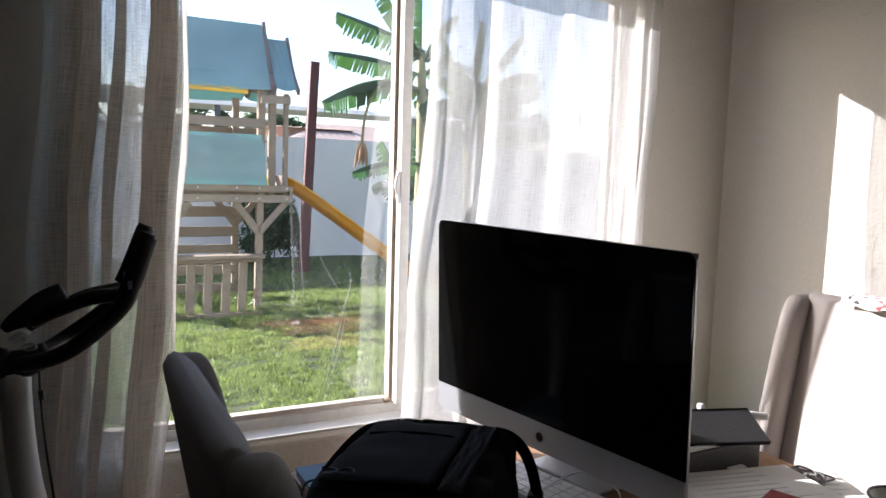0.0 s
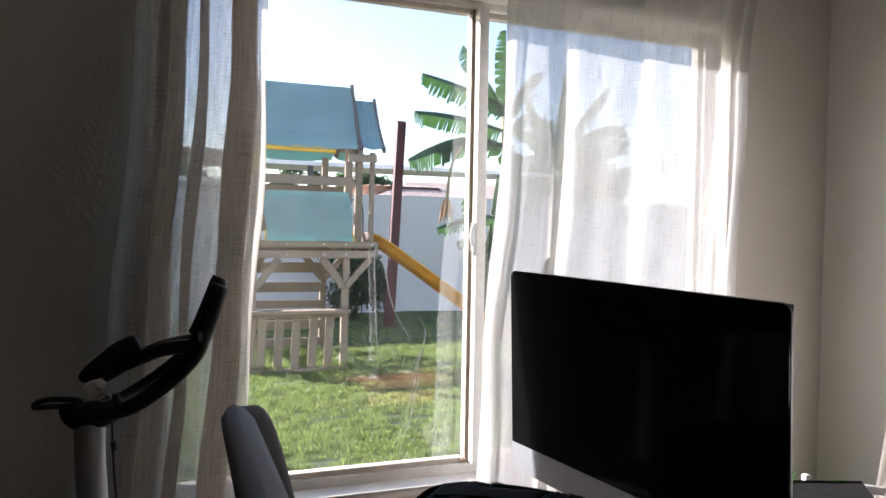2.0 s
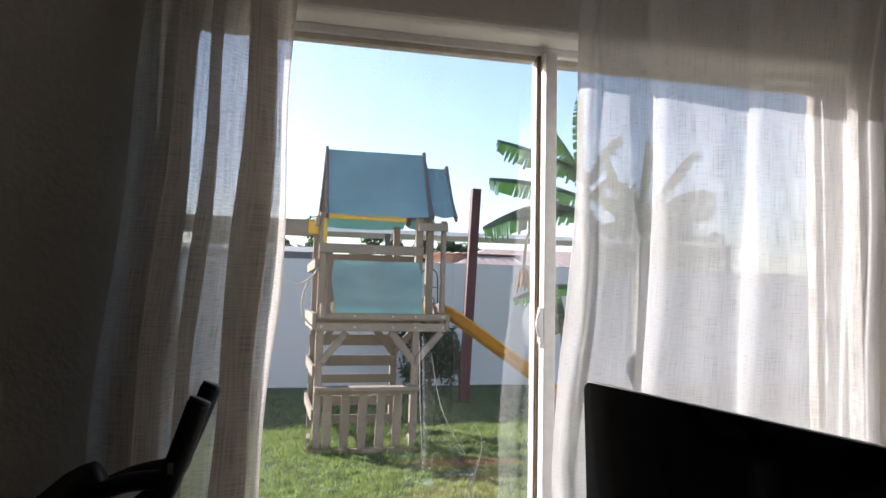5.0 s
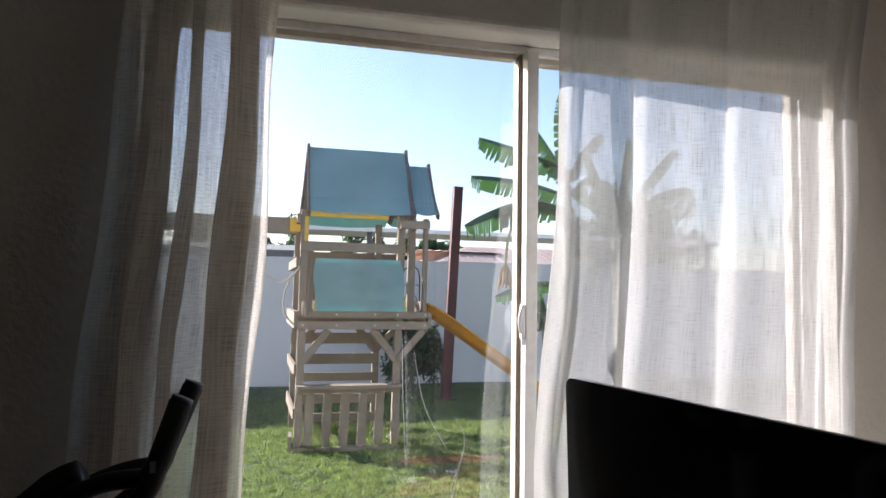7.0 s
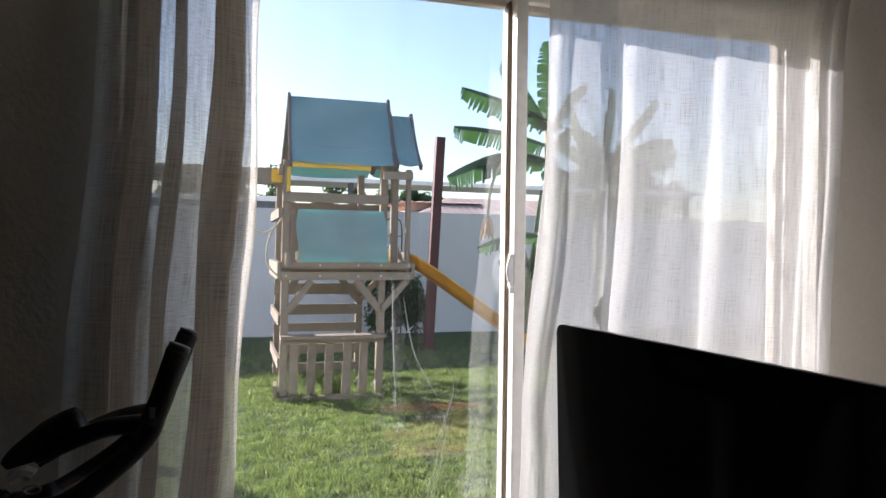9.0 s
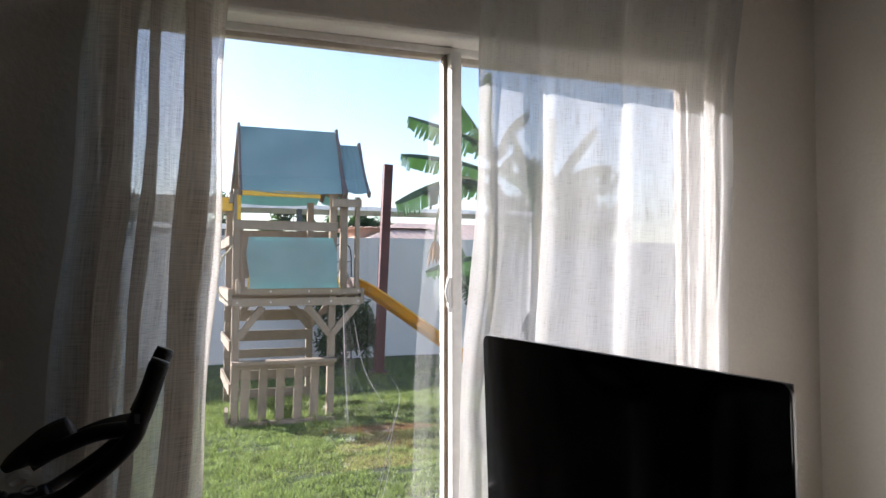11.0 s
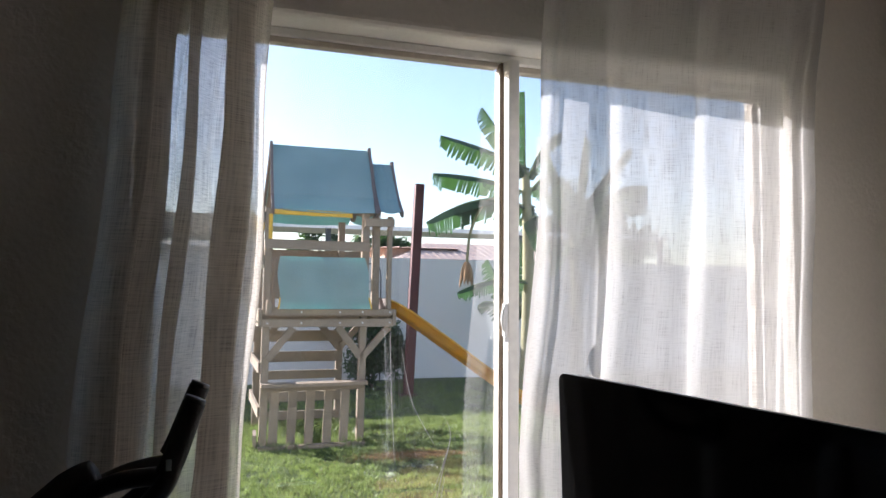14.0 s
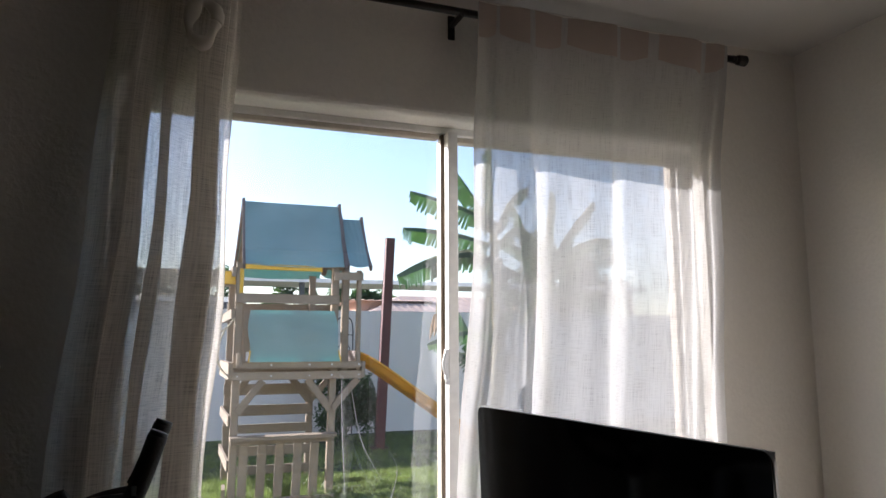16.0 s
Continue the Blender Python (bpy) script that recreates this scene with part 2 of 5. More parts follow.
M = {
    "plaster": surface("plaster", (0.80, 0.765, 0.70), 0.85, grain=75, vary=0.06, bump=0.5, big=1.2),
    # for the unseen walls: plaster darkened to cut bounced light
    "dim_plaster": surface("bounce_dim_plaster", (0.14, 0.12, 0.105), 0.85, grain=75, vary=0.06, bump=0.5, big=1.2),
    "ceiling": surface("ceiling_paint", (0.62, 0.60, 0.56), 0.9, grain=200, vary=0.05, bump=0.3),
    # the floor is unseen; its brown is kept dark to cut bounced light
    "floor": surface("floor_tile", (0.12, 0.085, 0.06), 0.45, grain=20, vary=0.2, bump=0.1),
    "trim": surface("white_trim", (0.78, 0.76, 0.71), 0.5, grain=60, vary=0.08, bump=0.1),
    "vinyl": surface("window_vinyl", (0.82, 0.80, 0.75), 0.45, grain=40, vary=0.14, bump=0.1, big=6),
    "worn_dim_vinyl": surface("worn_dim_vinyl", (0.64, 0.57, 0.48), 0.6, grain=30, vary=0.3, bump=0.2, big=5),
    "gasket": surface("old_gasket", (0.34, 0.25, 0.17), 0.8, grain=60, vary=0.4),
    "glass": glass_material("window_glass", 0.022),
    "linen": linen_material("linen_curtain", (0.785, 0.77, 0.745), 0.23, 1.0, 1.2),
    "linen_header_dim": linen_material("linen_doubled_dim", (0.60, 0.50, 0.435), 0.07),
    "linen_left": linen_material("linen_gathered", (0.84, 0.79, 0.71), 0.18, 0.75, 1.3),
    "rod": surface("rod_black", (0.015, 0.014, 0.013), 0.35, metal=0.4, grain=80, vary=0.2, bump=0.05),
    "black_glass": surface("black_glass", (0.004, 0.004, 0.004), 0.08, grain=10, vary=0.1, bump=0.0, spec=0.2),
    "silver": surface("aluminium", (0.58, 0.585, 0.60), 0.38, metal=0.6, grain=300, vary=0.05, bump=0.05),
    "logo": surface("dark_mark", (0.01, 0.01, 0.012), 0.2, bump=0),
    "desk": surface("desk_wood", (0.36, 0.20, 0.10), 0.45, grain=14, vary=0.35, bump=0.1, stretch=(6, 1, 6)),
    "bag": surface("bag_nylon", (0.010, 0.010, 0.012), 0.85, grain=400, vary=0.3, bump=0.5, spec=0.2),
    "bag_grey": surface("bag_grey_panel", (0.022, 0.021, 0.024), 0.85, grain=400, vary=0.3, bump=0.4, spec=0.12),
    "cord": surface("grey_cord", (0.22, 0.22, 0.22), 0.6, grain=100, vary=0.3, bump=0.1),
    "strap": surface("bag_strap", (0.010, 0.010, 0.012), 0.9, grain=500, vary=0.3, bump=0.4, spec=0.12),
    "buckle": surface("black_plastic", (0.02, 0.02, 0.02), 0.3, bump=0.05),
    "zip": surface("zip_metal", (0.45, 0.45, 0.45), 0.3, metal=1.0, bump=0.05),
    "grey_cloth": surface("grey_upholstery", (0.42, 0.43, 0.455), 0.95, grain=500, vary=0.18, bump=0.1),
    "beige_cloth": surface("taupe_upholstery", (0.42, 0.38, 0.35), 0.95, grain=500, vary=0.15, bump=0.1),
    "leg": surface("dark_leg_wood", (0.06, 0.04, 0.03), 0.5, grain=30, vary=0.3, stretch=(4, 4, 1)),
    "bike_black": surface("bike_black", (0.012, 0.012, 0.013), 0.3, grain=60, vary=0.2, bump=0.1),
    "bike_grip": surface("bike_foam", (0.012, 0.012, 0.012), 0.65, grain=200, vary=0.2, bump=0.4),
    "bike_white": surface("bike_silver_paint", (0.62, 0.62, 0.62), 0.3, grain=60, vary=0.05, bump=0.0),
    "white_plastic": surface("white_plastic", (0.8, 0.8, 0.79), 0.4, grain=60, vary=0.05, bump=0.05),
    "paper": surface("paper", (0.82, 0.81, 0.78), 0.85, grain=20, vary=0.06, bump=0.05),
    "ink": surface("grey_ink", (0.68, 0.68, 0.69), 0.8, bump=0),
    "red_print": surface("red_print", (0.35, 0.05, 0.05), 0.7, grain=70, vary=0.6, bump=0.1),
    "blue_print": surface("blue_folder", (0.04, 0.12, 0.22), 0.5, grain=40, vary=0.2, bump=0.05),
    "dark_plastic": surface("printer_grey", (0.035, 0.035, 0.036), 0.5, grain=120, vary=0.15, bump=0.2),
    "pot": surface("white_pot", (0.7, 0.7, 0.68), 0.35, grain=40, vary=0.08),
    "soil": surface("potting_soil", (0.05, 0.035, 0.025), 0.95, grain=60, vary=0.5, bump=1.0),
    "film": surface("clear_wrap", (0.75, 0.75, 0.75), 0.2, grain=60, vary=0.2, bump=0.8),
    "lawn": surface("lawn_soil", (0.05, 0.062, 0.025), 0.95, grain=25, vary=0.5, bump=1.0, big=0.8),
    "stucco": surface("white_stucco", (0.79, 0.74, 0.685), 0.9, grain=60, vary=0.16, bump=0.6, big=0.7),
    "render_wall": surface("house_stucco", (0.6, 0.55, 0.47), 0.9, grain=60, vary=0.1, bump=0.6),
    "weathered": surface("weathered_timber", (0.305, 0.235, 0.165), 0.85, grain=9, vary=0.35, bump=0.5, stretch=(3, 3, 3), big=3, spread=0.15),
    "rafter": surface("grey_rafter", (0.17, 0.13, 0.11), 0.85, grain=12, vary=0.35, bump=0.4),
    "yellow": surface("yellow_plastic", (0.80, 0.46, 0.02), 0.35, grain=15, vary=0.18, bump=0.05),
    "red_steel": surface("red_oxide_steel", (0.11, 0.026, 0.023), 0.6, grain=25, vary=0.5, bump=0.3, big=5),
    "hole": surface("dark_hole", (0.01, 0.01, 0.01), 0.9, bump=0),
    "bolt": surface("zinc_bolt", (0.65, 0.65, 0.65), 0.4, metal=0.8, bump=0),
    "iron": surface("black_iron", (0.02, 0.02, 0.02), 0.5, metal=0.3, bump=0.1),
    "rope": surface("cotton_rope", (0.62, 0.52, 0.36), 0.9, grain=120, vary=0.3, bump=0.5),
    "roof_tile": surface("clay_roof_tile", (0.47, 0.35, 0.29), 0.8, grain=30, vary=0.2, bump=0.4, spread=0.2),
    "far_wall": surface("far_house_wall", (0.55, 0.36, 0.28), 0.9, grain=20, vary=0.12, bump=0.3),
    "far_white": surface("patio_cover_white", (0.75, 0.74, 0.72), 0.6, grain=20, vary=0.08, bump=0.1),
    "far_dark": surface("dark_awning", (0.06, 0.07, 0.08), 0.7, grain=20, vary=0.2, bump=0.1),
    "far_glass": surface("far_pane", (0.03, 0.04, 0.05), 0.08, bump=0),
    "bark": surface("bark", (0.16, 0.11, 0.08), 0.9, grain=25, vary=0.5, bump=1.0, stretch=(4, 4, 1)),
    "stem": surface("banana_stem", (0.28, 0.25, 0.12), 0.7, grain=20, vary=0.45, bump=0.3, stretch=(5, 5, 0.6)),
    "dry_leaf": surface("dry_leaf", (0.38, 0.22, 0.11), 0.9, grain=40, vary=0.4),
    "banana": leaf_material("banana_leaf", (0.028, 0.06, 0.027), (0.035, 0.095, 0.02)),
    "straw": leaf_material("dry_grass", (0.30, 0.17, 0.08), (0.35, 0.20, 0.08)),
    "rib": surface("leaf_rib", (0.22, 0.28, 0.10), 0.6, bump=0.1),
    "bush": leaf_material("bush_leaf", (0.025, 0.05, 0.018), (0.05, 0.12, 0.02)),
    "tree": leaf_material("tree_leaf", (0.035, 0.07, 0.03), (0.06, 0.13, 0.03)),
    "grass": leaf_material("grass_blade", (0.125, 0.165, 0.05), (0.22, 0.29, 0.075), 0.75),
    "slide": leaf_material("slide_plastic", (0.72, 0.40, 0.03), (0.85, 0.42, 0.03), 0.12),
    "houseplant": leaf_material("houseplant_leaf", (0.05, 0.17, 0.03), (0.16, 0.42, 0.06)),
    "stain": surface("dried_splash", (0.5, 0.5, 0.49), 0.9, bump=0),
}


def tarp_material():
    """Faded teal tarpaulin that lets a little sun through."""
    m, n, l, p = material("teal_tarp")
    co = n.new("ShaderNodeTexCoord")
    t = n.new("ShaderNodeTexNoise")
    t.inputs["Scale"].default_value, t.inputs["Detail"].default_value = 3, 7
    l.new(co.outputs["Object"], t.inputs["Vector"])
    r = n.new("ShaderNodeValToRGB")
    r.color_ramp.elements[0].color, r.color_ramp.elements[1].color = (0.26, 0.385, 0.37, 1), (0.40, 0.54, 0.51, 1)
    r.color_ramp.elements[0].position, r.color_ramp.elements[1].position = 0.3, 0.7
    l.new(t.outputs[0], r.inputs[0])
    l.new(r.outputs[0], p.inputs["Base Color"])
    p.inputs["Roughness"].default_value = 0.55
    b = n.new("ShaderNodeBump")
    b.inputs["Strength"].default_value = 0.5
    l.new(t.outputs[0], b.inputs["Height"])
    l.new(b.outputs[0], p.inputs["Normal"])
    tr = n.new("ShaderNodeBsdfTranslucent")
    tr.inputs[0].default_value = (0.16, 0.50, 0.48, 1)
    mix = n.new("ShaderNodeMixShader")
    mix.inputs[0].default_value = 0.36
    l.new(p.outputs[0], mix.inputs[1])
    l.new(tr.outputs[0], mix.inputs[2])
    l.new(mix.outputs[0], n["Material Output"].inputs["Surface"])
    return m


M["tarp"] = tarp_material()


def print_material():
    """White cotton with a scattered red and black print."""
    m, n, l, p = material("scarf_print")
    co = n.new("ShaderNodeTexCoord")
    t = n.new("ShaderNodeTexVoronoi")
    t.inputs["Scale"].default_value = 95
    l.new(co.outputs["Object"], t.inputs["Vector"])
    r = n.new("ShaderNodeValToRGB")
    r.color_ramp.interpolation = "CONSTANT"
    e = r.color_ramp.elements
    e[0].position, e[0].color = 0.0, (0.75, 0.72, 0.68, 1)
    e[1].position, e[1].color = 0.55, (0.45, 0.07, 0.07, 1)
    for pos, c in ((0.68, (0.78, 0.75, 0.71, 1)), (0.82, (0.06, 0.05, 0.06, 1)), (0.9, (0.7, 0.55, 0.5, 1))):
        k = e.new(pos)
        k.color = c
    sep = n.new("ShaderNodeSeparateColor")
    l.new(t.outputs["Color"], sep.inputs[0])
    l.new(sep.outputs[0], r.inputs[0])
    l.new(r.outputs[0], p.inputs["Base Color"])
    p.inputs["Roughness"].default_value = 0.9
    return m


M["scarf"] = print_material()

# ---- mesh helpers ----
BASE = {}


def thing(name, loc, label, category, group="", kind=""):
    """An Empty at the base of a thing; its parts are given in world metres."""
    ob = new(name)
    ob.empty_display_size = 0.1
    ob.location = loc
    BASE[ob] = V3(loc)
    return tagged(ob, label, category, group, kind)


def part(name, bm, mat, parent=None, label="", smooth=False):
    """Links a bmesh, given in world metres, as one mesh under a thing or a part."""
    me = bpy.data.meshes.new(name)
    base = BASE.get(parent, V3((0, 0, 0)))
    if base.length:
        bmesh.ops.translate(bm, verts=bm.verts, vec=-base)
    bmesh.ops.recalc_face_normals(bm, faces=bm.faces)
    bm.to_mesh(me)
    bm.free()
    me.materials.append(M[mat])
    if smooth:
        me.polygons.foreach_set("use_smooth", [True] * len(me.polygons))
    ob = new(name, me)
    if parent is not None:
        ob.parent = parent
        BASE[ob] = base
    else:
        BASE[ob] = V3((0, 0, 0))
    return tagged(ob, label)


def whole(name, bm, mat, label, category, group="", kind="", smooth=False):
    return tagged(part(name, bm, mat, None, smooth=smooth), label, category, group, kind)


def box(x0, x1, y0, y1, z0, z1, bevel=0.0, bm=None, seg=2):
    bm = bm or bmesh.new()
    got = bmesh.ops.create_cube(bm, size=1)["verts"]
    for v in got:
        v.co = V3(((x0, x1)[v.co.x > 0], (y0, y1)[v.co.y > 0], (z0, z1)[v.co.z > 0]))
    if bevel:
        bmesh.ops.bevel(bm, geom=list({e for v in got for e in v.link_edges}), offset=bevel, segments=seg, profile=0.6, affect="EDGES")
    return bm


def beam(p0, p1, w, h, up=(0, 0, 1), bevel=0.004, bm=None):
    """A board from p0 to p1: w across, h along up."""
    bm = bm or bmesh.new()
    p0, p1 = V3(p0), V3(p1)
    d = (p1 - p0).normalized()
    side = d.cross(V3(up)).normalized()
    top = side.cross(d)
    got = bmesh.ops.create_cube(bm, size=1)["verts"]
    for v in got:
        c = v.co.copy()
        v.co = (p0 if c.x < 0 else p1) + side * (w / 2 if c.y > 0 else -w / 2) + top * (h / 2 if c.z > 0 else -h / 2)
    if bevel:
        bmesh.ops.bevel(bm, geom=list({e for v in got for e in v.link_edges}), offset=bevel, segments=1, affect="EDGES")
    return bm


def smooth_line(points, n):
    """Points along a smooth line through the given ones."""
    pts = [V3(p) for p in points]
    out = []
    for k in range(n + 1):
        u = k / n * (len(pts) - 1)
        i = min(int(u), len(pts) - 2)
        f = u - i
        a, b, c, d = pts[max(i - 1, 0)], pts[i], pts[i + 1], pts[min(i + 2, len(pts) - 1)]
        out.append(0.5 * (2 * b + (c - a) * f + (2 * a - 5 * b + 4 * c - d) * f * f + (3 * b - a - 3 * c + d) * f**3))
    return out


def tube(points, radius, seg=10, n=0, bm=None, flat=1.0):
    bm = bm or bmesh.new()
    pts = smooth_line(points, n) if n else [V3(p) for p in points]
    rings = []
    side = None
    for i, p in enumerate(pts):
        d = (pts[min(i + 1, len(pts) - 1)] - pts[max(i - 1, 0)]).normalized()
        if side is None:
            side = d.orthogonal().normalized()
        side = (side - d * side.dot(d)).normalized()
        other = d.cross(side)
        r = radius(i / (len(pts) - 1)) if callable(radius) else radius
        rings.append([bm.verts.new(p + (side * math.cos(a) * flat + other * math.sin(a)) * r) for a in (2 * math.pi * k / seg for k in range(seg))])
    for a, b in zip(rings, rings[1:]):
        for k in range(seg):
            bm.faces.new((a[k], a[(k + 1) % seg], b[(k + 1) % seg], b[k]))
    bm.faces.new(rings[0][::-1])
    bm.faces.new(rings[-1])
    return bm


def lathe(profile, centre, seg=24, bm=None):
    bm = bm or bmesh.new()
    c = V3(centre)
    rings = [[bm.verts.new(c + V3((r * math.cos(a), r * math.sin(a), z))) for a in (2 * math.pi * k / seg for k in range(seg))] for r, z in profile]
    for a, b in zip(rings, rings[1:]):
        for k in range(seg):
            bm.faces.new((a[k], a[(k + 1) % seg], b[(k + 1) % seg], b[k]))
    bm.faces.new(rings[0][::-1])
    bm.faces.new(rings[-1])
    return bm


def sheet(fn, nu, nv, thick=0.0, bm=None):
    """A surface from fn(u, v), u and v from 0 to 1, with thickness along its normals."""
    bm = bm or bmesh.new()
    uvl = bm.loops.layers.uv.verify()
    grid = [[bm.verts.new(fn(i / nu, j / nv)) for j in range(nv + 1)] for i in range(nu + 1)]
    for i in range(nu):
        for j in range(nv):
            f = bm.faces.new((grid[i][j], grid[i + 1][j], grid[i + 1][j + 1], grid[i][j + 1]))
            for lo, (a, b) in zip(f.loops, ((i, j), (i + 1, j), (i + 1, j + 1), (i, j + 1))):
                lo[uvl].uv = (a / nu, b / nv)
    if thick:
        bm.normal_update()
        bmesh.ops.solidify(bm, geom=bm.faces[:], thickness=thick)
    return bm


def wavy(bm, amount, scale=3.0, seed=0.0):
    """Pushes a mesh in and out a little, so that it is not perfectly even."""
    for v in bm.verts:
        v.co += noise.noise_vector(v.co * scale + V3((seed, 0, 0))) * amount
    return bm


def from_arrays(name, verts, faces, mat, label, category, kind, parent=None):
    me = bpy.data.meshes.new(name)
    me.from_pydata(verts, [], faces)
    me.materials.append(M[mat])
    ob = new(name, me)
    if parent is not None:
        ob.parent = parent
    return tagged(ob, label, category, "", kind)


# ---- the room ----
WALL, OUT, RIGHT, CEIL, LEFT, BACK = -0.085, 0.09, 1.372, 2.455, -4.2, -6.0
WX0, WX1, WZ0, WZ1 = -0.905, 0.925, 0.60, 2.065


def bullnose_wall():
    """The window wall: four pieces round the opening, with the reveal's edge rounded off."""
    bm = bmesh.new()
    box(LEFT - 0.15, WX0, WALL, OUT, -0.02, 2.62, bm=bm)
    box(WX1, RIGHT + 0.15, WALL, OUT, -0.02, 2.62, bm=bm)
    box(WX0, WX1, WALL, OUT, -0.02, WZ0, bm=bm)
    box(WX0, WX1, WALL, OUT, WZ1, 2.62, bm=bm)
    bmesh.ops.remove_doubles(bm, verts=bm.verts, dist=0.0005)
    keep = []
    for e in bm.edges:
        a, b = e.verts[0].co, e.verts[1].co
        if abs(a.y - WALL) < 1e-4 and abs(b.y - WALL) < 1e-4:
            on = [WX0 - 1e-3 <= c.x <= WX1 + 1e-3 and WZ0 - 1e-3 <= c.z <= WZ1 + 1e-3 for c in (a, b)]
            if all(on):
                keep.append(e)
    bmesh.ops.bevel(bm, geom=keep, offset=0.022, segments=4, profile=0.5, affect="EDGES")
    return bm


whole("wall_window", bullnose_wall(), "plaster", "off-white textured plaster wall round a sliding window", "wall", kind="structure")
whole("wall_right", box(RIGHT, RIGHT + 0.15, BACK, WALL, -0.02, 2.62), "plaster", "plain off-white plaster side wall with a patch of sun", "wall", kind="structure")
# unseen walls, added; their dark colour stands in for a dimmer room
whole("wall_left", box(LEFT - 0.15, LEFT, BACK, WALL, -0.02, 2.62), "dim_plaster", "unseen plaster side wall, coloured dark to cut bounced light", "wall", kind="structure")
whole("wall_back", box(LEFT - 0.15, RIGHT + 0.15, BACK - 0.15, BACK, -0.02, 2.62), "dim_plaster", "unseen plaster wall behind the room, coloured dark to cut bounced light", "wall", kind="structure")
whole("ceiling", box(LEFT - 0.15, RIGHT + 0.15, BACK - 0.15, OUT, CEIL, CEIL + 0.14), "ceiling", "white painted ceiling with fine texture", "ceiling", kind="structure")
whole("floor", box(LEFT - 0.15, RIGHT + 0.15, BACK - 0.15, OUT, -0.12, 0.0), "floor", "brown tiled floor of the room", "floor", kind="structure")
whole("eave", box(LEFT - 0.6, RIGHT + 1.0, OUT, 0.42, 2.42, 2.60, 0.01), "render_wall", "stucco roof eave above the window outside", "eave", kind="structure")
for x0, x1, y0, y1 in ((LEFT, RIGHT - 0.012, WALL - 0.012, WALL), (RIGHT - 0.012, RIGHT, BACK, WALL - 0.012)):
    whole("baseboard", box(x0, x1, y0, y1, 0.0, 0.09, 0.003), "trim", "white painted baseboard along the wall", "baseboard", kind="structure")


def window():
    w = thing("window_1", (0, 0, WZ0), "white vinyl sliding window with two panes", "window", kind="structure")
    bm = bmesh.new()
    box(WX0, WX1, 0.0, 0.07, WZ0, 0.636, 0.004, bm)
    box(WX0, WX1, 0.0, 0.07, 2.043, WZ1, 0.004, bm)
    box(WX0, -0.875, 0.0, 0.07, 0.636, 2.043, 0.004, bm)
    box(0.888, WX1, 0.0, 0.07, 0.636, 2.043, 0.004, bm)
    part("window_frame", bm, "vinyl", w)
    # near pane's sash, brown at the meeting stile: part wear, part painted shade
    bm = bmesh.new()
    box(-0.875, 0.001, 0.008, 0.04, 0.636, 0.652, 0.003, bm)
    box(-0.875, 0.001, 0.008, 0.04, 2.028, 2.043, 0.003, bm)
    box(-0.875, -0.855, 0.008, 0.04, 0.652, 2.028, 0.003, bm)
    part("sash", bm, "worn_dim_vinyl", w)
    # sash stile given the darker vinyl to tone down its sunlit side
    part("sash_stile", box(0.0055, 0.0085, 0.008, 0.04, 0.652, 2.028, 0.002), "worn_dim_vinyl", w)
    part("gasket", box(0.009, 0.0155, 0.005, 0.04, 0.6365, 2.0425, 0.001), "gasket", w, "brown weathered seal strip")
    stile = part("meeting_stile", box(0.016, 0.0485, -0.030, 0.019, 0.6365, 2.0425, 0.004), "vinyl", w)
    part("stile_edge", wavy(tube([(0.0152, 0.006, 0.66), (0.0152, 0.006, 1.3), (0.0152, 0.006, 2.02)], 0.0016, 6, 60), 0.0012, 25), "gasket", stile, "chipped brown edge of the stile")
    bm = bmesh.new()
    box(0.0485, 0.888, 0.0195, 0.055, 0.636, 0.652, 0.003, bm)
    box(0.0485, 0.888, 0.0195, 0.055, 2.026, 2.043, 0.003, bm)
    box(0.874, 0.888, 0.02, 0.055, 0.652, 2.026, 0.003, bm)
    part("sash", bm, "worn_dim_vinyl", w)
    for x0, x1, y in ((-0.855, 0.0055, 0.022), (0.0395, 0.874, 0.036)):
        part("pane", box(x0, x1, y, y + 0.004, 0.652, 2.027), "glass", w)
    part("rail_screw", box(-0.010, 0.006, -0.006, 0.006, 0.637, 0.650, 0.003), "gasket", w)
    latch = part("latch", box(0.006, 0.0165, -0.029, -0.012, 1.297, 1.385, 0.004), "white_plastic", w, "white plastic latch")
    part("latch_lever", tube([(0.010, -0.026, 1.380), (0.005, -0.026, 1.362), (0.002, -0.026, 1.338), (0.006, -0.026, 1.312)], lambda u: 0.003 + 0.003 * math.sin(3.1 * u), 8, 12), "white_plastic", latch, smooth=True)
    part("latch_foot", box(0.005, 0.018, -0.032, -0.0305, 1.283, 1.297, 0.002), "white_plastic", latch)
    # dried splashes and wiping marks on the inner side of the pane
    rng = random.Random(4)
    bm = bmesh.new()
    for pts in (
        [(-0.17, 0.90), (-0.135, 0.99), (-0.125, 1.05), (-0.15, 1.10)],
        [(-0.21, 0.70), (-0.17, 0.84), (-0.145, 0.95), (-0.13, 1.0)],
        [(-0.2, 0.69), (-0.165, 0.80), (-0.14, 0.93)],
        [(-0.29, 1.30), (-0.285, 1.15), (-0.275, 0.98)],
        [(-0.26, 1.27), (-0.23, 1.13), (-0.17, 1.02)],
    ):
        tube([(x, 0.0215, z) for x, z in pts], lambda u: 0.0004 + 0.0006 * math.sin(u * 3.1), 5, 14, bm)
    for _ in range(26):
        x, z = rng.gauss(-0.2, 0.13), rng.gauss(1.0, 0.13)
        tube([(x, 0.0215, z), (x + 0.001, 0.0215, z - rng.uniform(0.003, 0.012))], 0.0005, 5, 0, bm)
    tagged(part("dried_splash", bm, "stain", w, "pale dried water streaks"), kind="stuff")
